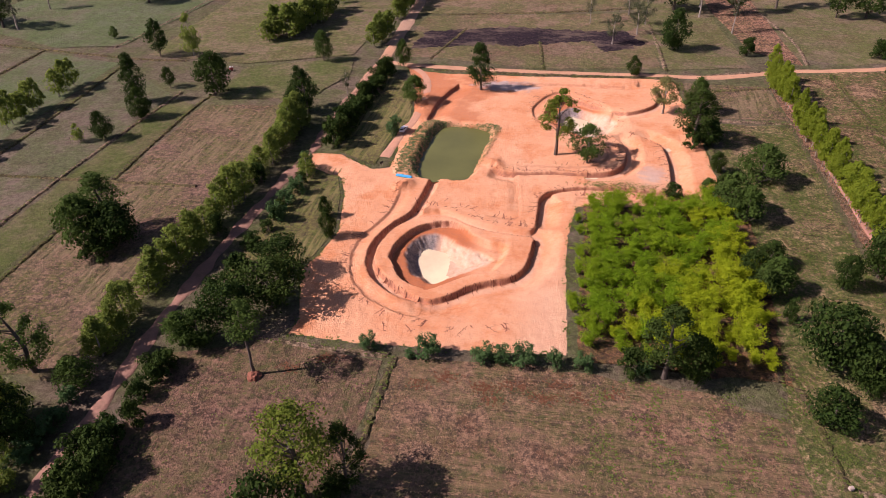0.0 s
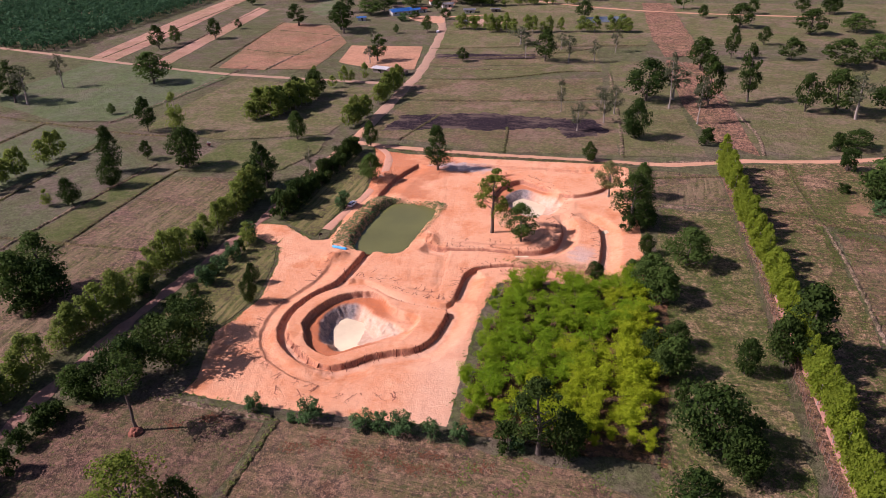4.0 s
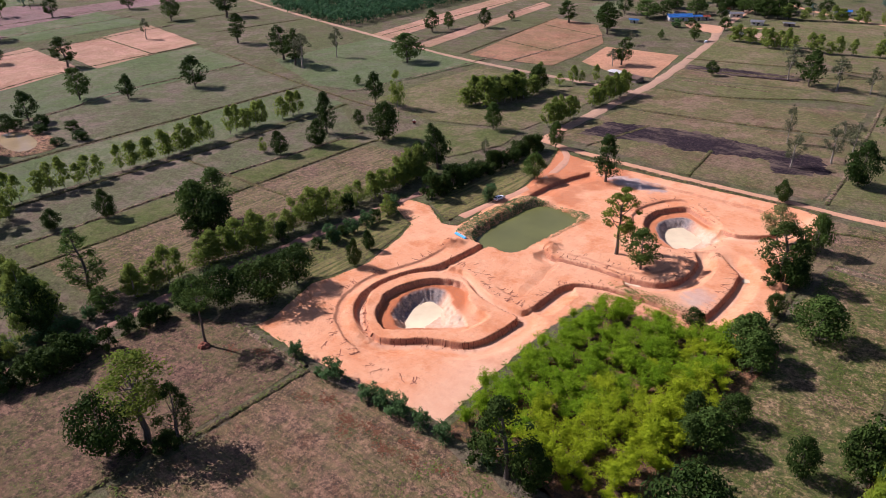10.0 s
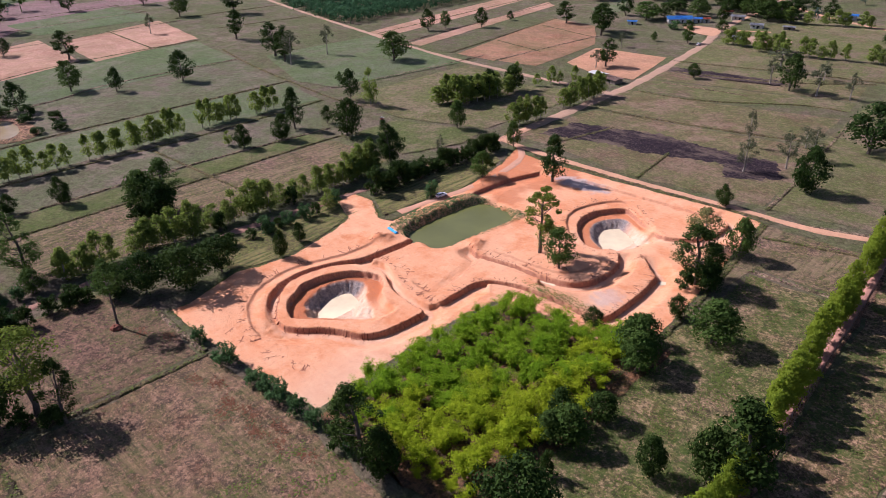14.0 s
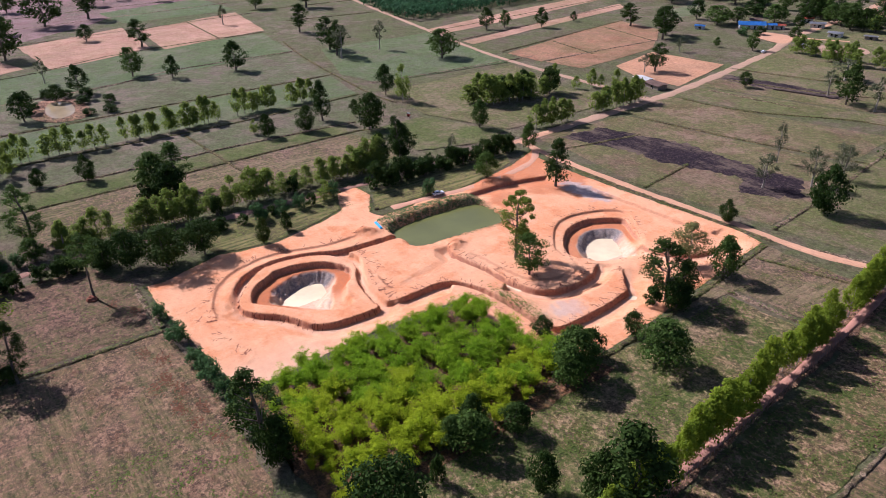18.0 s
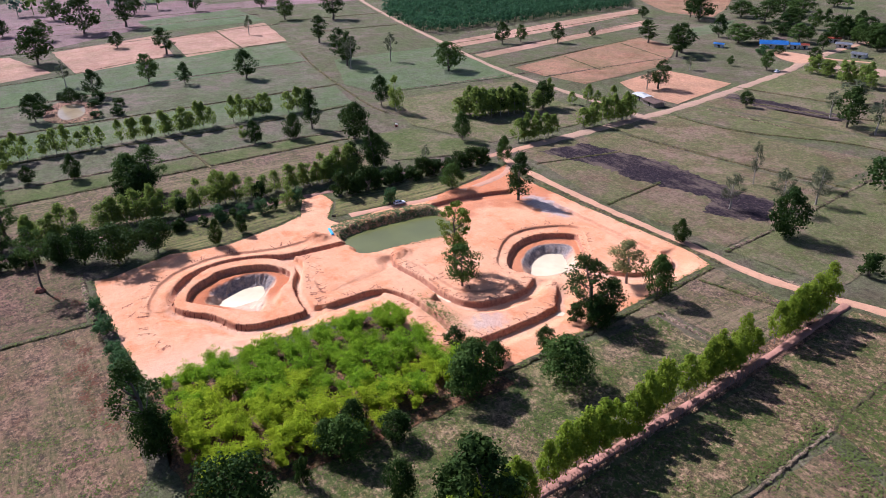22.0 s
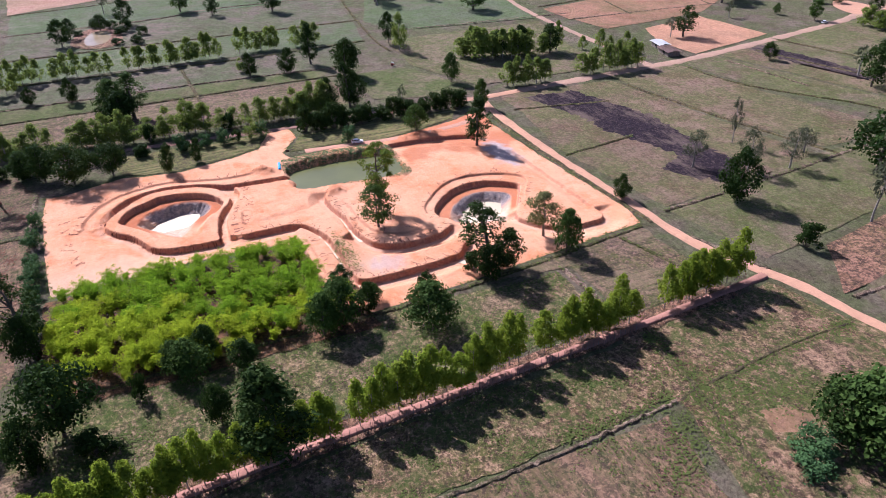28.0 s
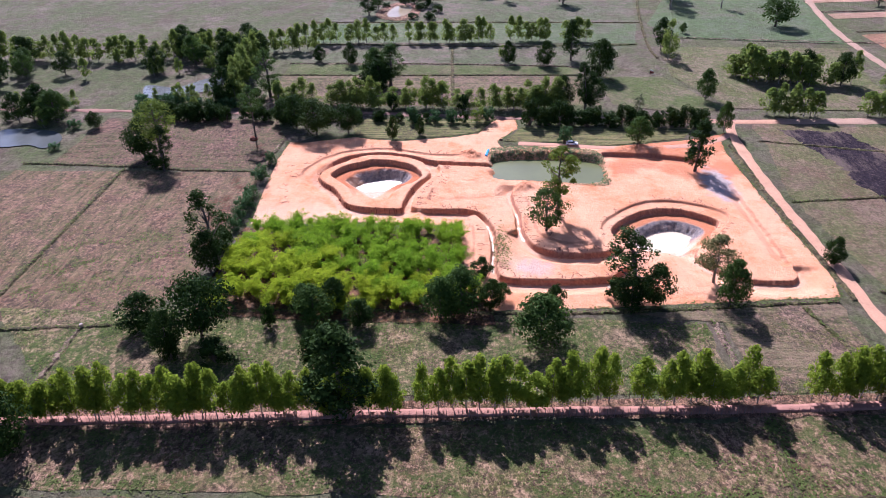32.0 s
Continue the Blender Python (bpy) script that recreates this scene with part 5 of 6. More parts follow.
VILLAGE = [
    ("t", -178, 502, 21, 19), ("r", -198, 565, 17, 14), ("r", -270, 628, 15, 11), ("r", -298, 590, 10, 10), ("t", -274, 623, 30, 13), ("r", -259, 616, 21, 26), ("r", -465, 716, 16, 17), ("s", -416, 695, 18, 13),
    ("r", -248, 657, 14, 27), ("r", -218, 647, 18, 26), ("r", -246, 714, 17, 32), ("r", -218, 697, 19, 28), ("r", -176, 559, 14, 24), ("r", -169, 574, 12, 18), ("r", -151, 593, 14, 19), ("r", -126, 582, 13, 11),
    ("r", -110, 548, 9, 9), ("r", -230, 764, 13, 21), ("r", -108, 619, 17, 17), ("B", -141, 538, 6, 10), ("r", -135, 547, 6, 9), ("r", -103, 608, 15, 18), ("s", -40, 473, 12, 17), ("r", -148, 655, 6, 12),
]
for k, x, y, h, w in FAR_NE + VILLAGE:
    plant(k, x, y, h, w)
for k, x, y, h, w in FAR_N:
    plant(k, x, y, h, w)
FAR_O = [
    ("t", -402, 210, 20, 16), ("r", -449, 184, 13, 12), ("r", -495, 337, 21, 19), ("r", -584, 346, 20, 17), ("t", -468, 373, 30, 23), ("t", -550, 209, 32, 25), ("r", -538, 173, 32, 32), ("r", -422, 127, 27, 26),
    ("r", -564, 113, 15, 19), ("r", -604, 285, 20, 14), ("r", -112, 502, 12, 9), ("s", -140, 466, 9.5, 7), ("r", -133, 495, 6.5, 5), ("s", -440, 285, 16, 9),
    ("r", -620, 230, 22, 20), ("r", -520, 140, 18, 17), ("r", -640, 160, 22, 22),
]
for k, x, y, h, w in FAR_O:
    plant(k, x, y, h, w)

# rows of eucalyptus
rng = random.Random(21)


def row(kind, line, gap, high, wide, skip=0.1, off=0.8):
    p = spline(line, 0.5)
    s, last = 0.0, p[0]
    for q in p[1:]:
        s += float(np.hypot(*(q - last)))
        last = q
        if s > gap:
            s = rng.uniform(-0.35, 0.35) * gap
            if rng.random() > skip:
                plant(kind, q[0] + rng.uniform(-off, off), q[1] + rng.uniform(-off, off), high * rng.uniform(0.75, 1.2), wide * rng.uniform(0.8, 1.2))


row("H", [(82.5, 86), (81.8, 110), (80.9, 130), (79.1, 157)], 2.0, 12.6, 5.0, 0.03)
row("H", [(78.8, 158), (76.5, 192), (75.0, 209)], 2.1, 12.6, 5.0, 0.1)
row("H", [(74.9, 212), (73.1, 237)], 2.2, 12.6, 5.0, 0.1)
row("H", [(72.6, 243), (71.3, 258), (70.6, 270)], 2.3, 12.2, 5.0, 0.08)
plant("H", 70.5, 272, 16, 5.6, "tall eucalyptus at the end of the roadside hedge")
row("E", [(-99, 92), (-100, 118), (-98, 135), (-97, 165), (-96, 195)], 5.0, 11, 7.5, 0.1, 1.2)
row("B", [(-99, 30), (-98, 50), (-97.5, 66), (-97.5, 84)], 4.6, 5.0, 6.0, 0.1, 0.8)
row("B", [(-86, 36), (-85.5, 58), (-84.5, 82)], 6.0, 4.0, 5.2, 0.2, 0.6)
row("D", [(-83.5, 84), (-82.5, 110), (-82, 140), (-81, 175)], 6.5, 3.8, 5.0, 0.2, 0.5)
row("D", [(-79.5, 197), (-79, 215), (-78.5, 240), (-77, 266)], 4.2, 7.0, 7.5, 0.1, 0.8)
row("E", [(-97, 196), (-95, 214)], 4.5, 12, 8, 0.1, 1.0)
row("e", [(-198, 88), (-198, 130), (-199, 172), (-201, 205), (-200, 240)], 3.6, 12, 6.0, 0.18)
row("e", [(-168, -70), (-165, 8), (-176, 60), (-186, 95)], 3.8, 13, 6.5, 0.08)
row("e", [(-141, 292), (-136, 311), (-130, 328), (-127, 345)], 3.2, 13, 7.4, 0.04)
row("e", [(-133, 296), (-128, 316), (-123, 335)], 4, 14, 8.5, 0.05)
row("r", [(-135, 300), (-128, 330), (-124, 345)], 11, 15, 10, 0.2)
row("e", [(-91, 291), (-89, 304), (-88.5, 318)], 2.6, 12, 6.8, 0.05)
row("e", [(-89, 330), (-88, 345), (-87.5, 362)], 2.4, 12, 6.8, 0.05)
row("e", [(-127, 352), (-118, 366), (-110, 375)], 4, 9, 5, 0.1)
row("e", [(-93, 192), (-97, 212)], 5, 9.5, 6, 0.2)
row("e", [(-96, 517), (-74, 514), (-54, 517)], 5, 11, 7, 0.15, 1.5)
row("e", [(-73, 506), (-30, 510), (-10, 516), (30, 520)], 5, 11, 7, 0.15, 2)
row("e", [(-98, 608), (-60, 616), (-16, 628)], 6, 12, 8, 0.2, 3)
row("r", [(90, 600), (180, 610)], 14, 14, 13, 0.2, 8)
row("E", [(-103, 77), (-112, 75), (-126, 73), (-142, 71), (-162, 70)], 2.6, 15, 7.5, 0.04, 1.0)
row("B", [(-86.5, 38), (-85.5, 48), (-85, 54)], 5.0, 5.5, 7.0, 0.0, 0.6)
row("D", [(-84, 57), (-81.5, 63), (-82, 70), (-83.5, 78)], 3.4, 6.5, 7.0, 0.0, 0.6)
for region_poly, kinds_in, count in (([(-112, 44), (-96, 44), (-95, 66), (-106, 68)], "EEE", 9), ([(-196, 18), (-140, 26), (-138, 68), (-190, 76)], "EReErR", 44), ([(-104, -70), (-76, -70), (-70, 20), (-100, 24)], "rRED", 26), ([(-160, -60), (-120, -60), (-118, 10), (-158, 20)], "rre", 10)):
    poly = np.array(region_poly, float)
    n = 0
    while n < count:
        x, y = rng.uniform(*np.sort(poly[:, 0])[[0, -1]]), rng.uniform(*np.sort(poly[:, 1])[[0, -1]])
        if inside(poly, np.array([x]), np.array([y]))[0] and not (-138 < x < -112 and 26 < y < 66):
            plant(rng.choice(kinds_in), x, y)
            n += 1

GROVE = np.array([(-176, 600), (-140, 596), (-96, 590), (-62, 632), (-120, 706), (-212, 668)], float)
n = 0
while n < 34:
    x, y = rng.uniform(-212, -62), rng.uniform(590, 706)
    if inside(GROVE, np.array([x]), np.array([y]))[0]:
        plant(rng.choice("rrrt"), x, y, rng.uniform(9, 17), rng.uniform(9, 17))
        n += 1
# the bamboo thicket
THICKET = np.array([(3.2, 114), (46, 113.5), (46.5, 140), (45, 160), (42.5, 184), (38, 182.5), (33, 177), (3, 175), (2, 150)])
n = 0
yy = 115.5
while yy < 183:
    xx = 3.2
    while xx < 47:
        x, y = xx + rng.uniform(-1.5, 1.5), yy + rng.uniform(-1.5, 1.5)
        if inside(THICKET, np.array([x]), np.array([y]))[0] and rng.random() > 0.07:
            s = rng.uniform(0.58, 1.15) * (0.72 if y < 116 or x < 6 else 1.0)
            m = pose(x, y, 0, 0, 0, rng.uniform(0, 360)) @ Matrix.Diagonal((s * 0.95, s * 0.95, s * rng.uniform(0.8, 1.05), 1))
            if n < 5:
                BAMBOO[n].matrix_basis = m
            else:
                b = copy_thing(BAMBOO[rng.choice((3, 4)) if x - 0.5 * (y - 120) + rng.uniform(-9, 9) > 15 else rng.choice((0, 1, 2))], m)
                b.matrix_basis = m
            n += 1
        xx += 3.8
    yy += 3.7

# woods far away and the plantation, too many to count
def far_trees(name, places, leaf, label, n_cards, size, low=0.45):
    rr = random.Random(33)
    cv, cf = [], []
    for x, y, h, w in places:
        tube([(x, y, -0.3), (x, y, h * 0.6)], [h * 0.02, h * 0.008], 3, cv, cf)
        for _ in range(3):
            cards(rr, (x + rr.uniform(-0.22, 0.22) * w, y + rr.uniform(-0.22, 0.22) * w, h * rr.uniform(low, 0.78)), w * 0.34, n_cards, size * w / 8, cv, cf, 0.85)
    return tagged(new(name, mesh(name, cv, cf, leaf)), label, "trees", kind="stuff")


spots = []
while len(spots) < 2500:
    a, r = radians(rng.uniform(-25, 112)), 560 * (2650 / 560) ** (rng.random() ** 0.8)
    x, y = -60 - r * math.cos(a), 60 + r * math.sin(a)
    if y > 340 and -620 < x < -90 and y < 720:
        continue
    if waves(np.array(x), np.array(y), 420, 14) + 0.15 * math.sin(y * 0.02) + (r - 900) / 1500 < rng.uniform(-0.4, 0.5):
        continue
    h = rng.uniform(11, 24)
    spots.append((x, y, h, h * rng.uniform(0.6, 0.95) * (1 + 0.7 * min(1, max(0, (r - 1300) / 1200)))))
far_trees("far_woodland", spots[:1500], L_FAR_HAZED, "dark scattered trees far across the plain", 16, 1.7, 0.36)
far_trees("far_woodland", spots[1500:], L_MID, "green scattered trees far across the plain", 16, 1.7, 0.36)
# an added upright sheet, glowing faintly, stands in for the blue haze of distance
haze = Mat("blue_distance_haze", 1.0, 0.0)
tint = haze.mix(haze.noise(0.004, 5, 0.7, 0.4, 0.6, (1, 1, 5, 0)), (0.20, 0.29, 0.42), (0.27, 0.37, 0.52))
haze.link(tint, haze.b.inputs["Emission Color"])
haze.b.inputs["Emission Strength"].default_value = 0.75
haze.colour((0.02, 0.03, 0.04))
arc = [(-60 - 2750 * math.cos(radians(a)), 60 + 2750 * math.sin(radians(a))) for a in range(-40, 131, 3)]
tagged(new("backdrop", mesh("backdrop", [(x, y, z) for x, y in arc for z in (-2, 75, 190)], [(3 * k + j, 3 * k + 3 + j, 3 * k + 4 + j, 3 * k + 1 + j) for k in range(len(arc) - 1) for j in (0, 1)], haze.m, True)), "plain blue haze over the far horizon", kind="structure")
BLOCK = np.array([(-483, 430), (-532, 474), (-533, 558), (-536, 650), (-489, 686), (-385, 660), (-347, 623), (-343, 574), (-347, 499), (-346, 402), (-400, 408)])
trees = []
for i in range(43):
    for j in range(50):
        x, y = -600 + i * 6.6 + rng.uniform(-0.8, 0.8), 400 + j * 6.4 + rng.uniform(-0.8, 0.8)
        if inside(BLOCK, np.array([x]), np.array([y]))[0]:
            trees.append((x, y, rng.uniform(9.5, 12), rng.uniform(7.6, 9.2)))
far_trees("rubber_plantation", trees, L_RUBBER, "dense dark green block of plantation trees", 15, 1.7, 0.22)

# ---- weeds and grass, too many to count ----
def tufts(name, places, leaf, label, size=0.5, blades=3, seed=1):
    """Low tufts of bent blades on the ground."""
    rr = np.random.RandomState(seed)
    p = np.repeat(np.array(places, float), blades, 0)
    n = len(p)
    a = rr.uniform(0, 6.283, n)
    s = size * rr.uniform(0.5, 1.4, n)
    w = np.stack([np.cos(a), np.sin(a), np.zeros(n)], 1) * (s * rr.uniform(0.3, 0.6, n))[:, None]
    b = a + 1.571 + rr.uniform(-0.5, 0.5, n)
    tip = np.stack([np.cos(b) * 0.8, np.sin(b) * 0.8, rr.uniform(0.05, 0.22, n)], 1) * s[:, None]
    p[:, :2] += rr.uniform(-0.35, 0.35, (n, 2)) * size
    verts = np.stack([p - w, p + w, p + tip + w * 0.4, p + tip - w * 0.4], 1).reshape(-1, 3)
    faces = np.arange(4 * n).reshape(-1, 4)
    return tagged(new(name, mesh(name, verts.tolist(), faces.tolist(), leaf)), label, "grass", kind="stuff")


def scattered(poly, count, z, seed, size=9.0, cut=0.0):
    """Places in patches inside an outline."""
    rr = np.random.RandomState(seed)
    poly = np.array(poly, float)
    out = []
    while len(out) < count:
        x, y = rr.uniform(poly[:, 0].min(), poly[:, 0].max(), 4000), rr.uniform(poly[:, 1].min(), poly[:, 1].max(), 4000)
        ok = inside(poly, x, y) & (waves(x, y, size, seed) + rr.uniform(-0.35, 0.35, 4000) > cut)
        out += [(u, v, z) for u, v in zip(x[ok], y[ok])]
    return out[:count]


tufts("weeds", scattered([(46, 66), (76, 88), (72, 236), (47, 234), (46, 120)], 7000, 0.2, 3, 16, 0.14), L_WEED, "low green weeds over the fallow field", 0.26)
tufts("weeds", scattered([(84, 62), (118, 62), (114, 226), (98, 284), (80, 280), (80, 200)], 5000, 0.25, 4, 14, 0.34), L_WEED, "low green weeds over the fallow field", 0.26)
tufts("weeds", scattered([(-84, 40), (-37, 40), (-37, 106), (-60, 108), (-82, 100)], 500, 0.12, 5, 14, 0.35), L_WEED, "low green weeds over the brown field", 0.24)
rr = np.random.RandomState(31)
brush = []
for cx, cy, n in ((-22, 103, 60), (-14, 101, 70), (-8, 102.5, 60), (-2, 100, 60), (1, 104.5, 40), (-28, 100, 40), (-12, 98, 40), (5, 101, 40), (-49, 104, 50), (-56, 100, 40), (12, 103, 40)):
    brush += list(zip(rr.normal(cx, 1.5, n), rr.normal(cy, 0.8, n), np.full(n, 0.12)))
tufts("dry_brush", brush, L_BRUSH, "dry reddish-brown brush in patches on the stubble", 0.36)
tufts("weeds", scattered([(6, 62), (50, 62), (49, 108), (8, 108)], 1800, 0.12, 6, 11, 0.3), L_WEED, "low green weeds over the stubble field", 0.28)
tufts("dry_grass", [(x, y, z) for x, y, z in scattered([(80, 86), (86, 86), (75, 266), (70, 266)], 4200, 0.15, 8, 5, -0.2)], L_STRAW, "dry pale grass along the verge", 0.34)
sv, sf = [], []
stick_rng = random.Random(17)
for _ in range(1100):
    y = stick_rng.uniform(86, 276)
    x = 81.9 - 0.0525 * (y - 93) + stick_rng.choice((stick_rng.uniform(-4.2, -1.0), stick_rng.uniform(2.2, 3.0)))
    h = stick_rng.uniform(0.8, 2.6)
    tube([(x, y, 0), (x + stick_rng.uniform(-0.25, 0.25), y + stick_rng.uniform(-0.25, 0.25), h)], [0.05, 0.02], 3, sv, sf)
tagged(new("dead_stems", mesh("dead_stems", sv, sf, L_STICK)), "dry reddish stems standing along the bank", "stems", kind="stuff")
rr = np.random.RandomState(12)
edge_grass = []
for line in BUNDS_E[:12] + BUNDS_W[3:6]:
    for q in spline(line, 0.55):
        edge_grass.append((q[0] + rr.uniform(-0.7, 0.7), q[1] + rr.uniform(-0.7, 0.7), rr.uniform(0.2, 0.6)))
tufts("bund_grass", edge_grass, L_WEED, "green grass along the bunds", 0.42)
bx, by = rr.uniform(-56, -25, 6000), rr.uniform(184, 225, 6000)
p1, p2 = region(BANK, bx, by), region(WATER, bx, by)
ok = (p1 > 0.3) & (p2 < -0.2) & ((bx < -45.5) | (by > 219.5) | ((bx > -30.5) & (rr.rand(6000) < 0.12)))
bank = [(x, y, ground_z(x, y) - 0.05) for x, y in zip(bx[ok][:1300], by[ok][:1300])]
tufts("bank_grass", bank[:900], L_BUSH, "rank green grass on the pond banks", 0.42)
green = []
for line, n, w in (([(79, 238), (97, 237), (110, 233), (124, 231)], 900, 1.3), ([(99, 232), (97, 248), (95, 282)], 700, 1.1), ([(98, 205), (97, 230)], 450, 1.2), ([(101, 240), (112, 262)], 700, 3.2), ([(104, 228), (116, 216)], 500, 2.4)):
    sp = spline(line, 0.3)
    for k in rr.randint(0, len(sp), n):
        green.append((sp[k][0] + rr.normal(0, w), sp[k][1] + rr.normal(0, w), 0.3))
tufts("weeds", green, L_WEED, "bright green weeds along the field edges", 0.32)
rim = []
for a, b in zip(PLOT, np.roll(PLOT, -1, 0)):
    n = int(np.hypot(*(b - a)) / 0.22)
    for k in range(n):
        q = a + (b - a) * k / n
        if waves(q[0], q[1], 9, 61) + rr.uniform(-0.4, 0.4) > -0.1:
            rim.append((q[0] + rr.normal(0, 0.5), q[1] + rr.normal(0, 0.5), 0.12))
tufts("edge_grass", rim, L_WEED, "low grass and weeds along the edge of the dug plot", 0.34)
scrub = [(x, y, ground_z(x, y)) for x, y in zip(rr.normal(13, 5.5, 350), rr.normal(187.3, 1.3, 350))]
tufts("scrub", scrub, L_WEED, "thin grey-green scrub between the trenches", 0.3)

# strip of crops between the plot and the track
tufts("crop_rows", [(x, y, 0.15) for x in np.arange(-82, -66, 1.7) for y in np.arange(138, 186, 0.55) if x < -70 + 0.12 * (y - 160) - (4 if y > 178 else 0)], L_WEED, "low green crop rows", 0.32)
flat("field", [(-84.5, 128), (-68, 134), (-65, 140), (-63, 152), (-67, 170), (-71, 180), (-84, 186)], 0.17, M_CROP, "green vegetable strip with rows", False)
flat("field", [(-76, 197), (-62, 189.5), (-61, 213), (-58, 222), (-61, 240), (-66, 256), (-76, 262)], 0.165, M_CROP, "grassy strip between hedge and drive", False)


# ---- things ----
def make_car(x, y, turn, label, z=0.42):
    """A small white hatchback."""
    car = tagged(new("car"), label, "car")
    car.matrix_basis = pose(x, y, z, 0, 0, turn)
    L, W = 4.3, 1.74
    prof = [(-2.12, 0.34), (-2.15, 0.72), (-2.06, 0.92), (-1.30, 1.00), (1.05, 0.98), (1.95, 0.86), (2.14, 0.66), (2.15, 0.36), (1.7, 0.26), (-1.7, 0.26)]
    bm = bmesh.new()
    a = [bm.verts.new((px, -W / 2, pz)) for px, pz in prof]
    b = [bm.verts.new((px, W / 2, pz)) for px, pz in prof]
    bm.faces.new(a)
    bm.faces.new(b[::-1])
    for i in range(len(prof)):
        j = (i + 1) % len(prof)
        bm.faces.new((a[i], b[i], b[j], a[j]))
    bmesh.ops.recalc_face_normals(bm, faces=bm.faces[:])
    bmesh.ops.bevel(bm, geom=bm.edges[:], offset=0.06, segments=2, affect="EDGES")
    body = part("body", (bm, M_CARPAINT), car)
    roof = [(-1.95, 0.95, 0.80), (-1.55, 1.44, 0.62), (0.15, 1.50, 0.62), (1.10, 0.97, 0.78)]
    bm = bmesh.new()
    a = [bm.verts.new((px, -w, pz)) for px, pz, w in roof]
    b = [bm.verts.new((px, w, pz)) for px, pz, w in roof]
    bm.faces.new(a)
    bm.faces.new(b[::-1])
    for i in range(4):
        j = (i + 1) % 4
        bm.faces.new((a[i], b[i], b[j], a[j]))
    bmesh.ops.recalc_face_normals(bm, faces=bm.faces[:])
    bmesh.ops.bevel(bm, geom=bm.edges[:], offset=0.05, segments=2, affect="EDGES")
    part("cabin", (bm, M_CARPAINT), car)

    def pane(name, pts):
        bm = bmesh.new()
        vs = [bm.verts.new(p) for p in pts]
        bm.faces.new(vs)
        bmesh.ops.solidify(bm, geom=bm.faces[:], thickness=0.02)
        part(name, (bm, M_GLASS), car)

    pane("windscreen", [(1.04, -0.66, 1.03), (1.04, 0.66, 1.03), (0.27, 0.54, 1.46), (0.27, -0.54, 1.46)])
    pane("rear_window", [(-1.93, -0.66, 1.02), (-1.93, 0.66, 1.02), (-1.62, 0.52, 1.40), (-1.62, -0.52, 1.40)])
    for s in (-1, 1):
        pane("side_window", [(0.80, s * 0.795, 1.03), (0.16, s * 0.675, 1.42), (-0.42, s * 0.675, 1.42), (-0.45, s * 0.80, 1.03)])
        pane("side_window", [(-0.55, s * 0.80, 1.03), (-0.52, s * 0.675, 1.42), (-1.45, s * 0.665, 1.38), (-1.75, s * 0.80, 1.03)])
        part("headlight", (box(0.16, 0.36, 0.14, (2.06, s * 0.62, 0.74), 0.03), M_LAMP), car)
        part("tail_light", (box(0.10, 0.24, 0.26, (-2.11, s * 0.70, 0.80), 0.03), M_REDLENS), car)
        part("door_mirror", (box(0.12, 0.18, 0.12, (0.82, s * 0.96, 1.0), 0.03), M_CARPAINT), car)
        for wx in (-1.32, 1.34):
            wheel = part("wheel", (cyl(0.31, 0.2, (wx, s * 0.79, 0.31), (90, 0, 0), 16), M_TYRE), car)
            part("rim", (cyl(0.2, 0.03, (wx, s * 0.895, 0.31), (90, 0, 0), 10), M_CHROME), wheel)
    part("front_bumper", (box(0.16, 1.6, 0.2, (2.10, 0, 0.42), 0.05), M_CARPAINT), car)
    part("grille", (box(0.05, 0.8, 0.12, (2.15, 0, 0.60), 0.01), M_DARK), car)
    return car


make_car(-58.3, 214.2, 82, "white hatchback parked on the dirt drive by the pond")
make_car(-103.5, 500, 100, "white car on the gravel road far off", 0.45)


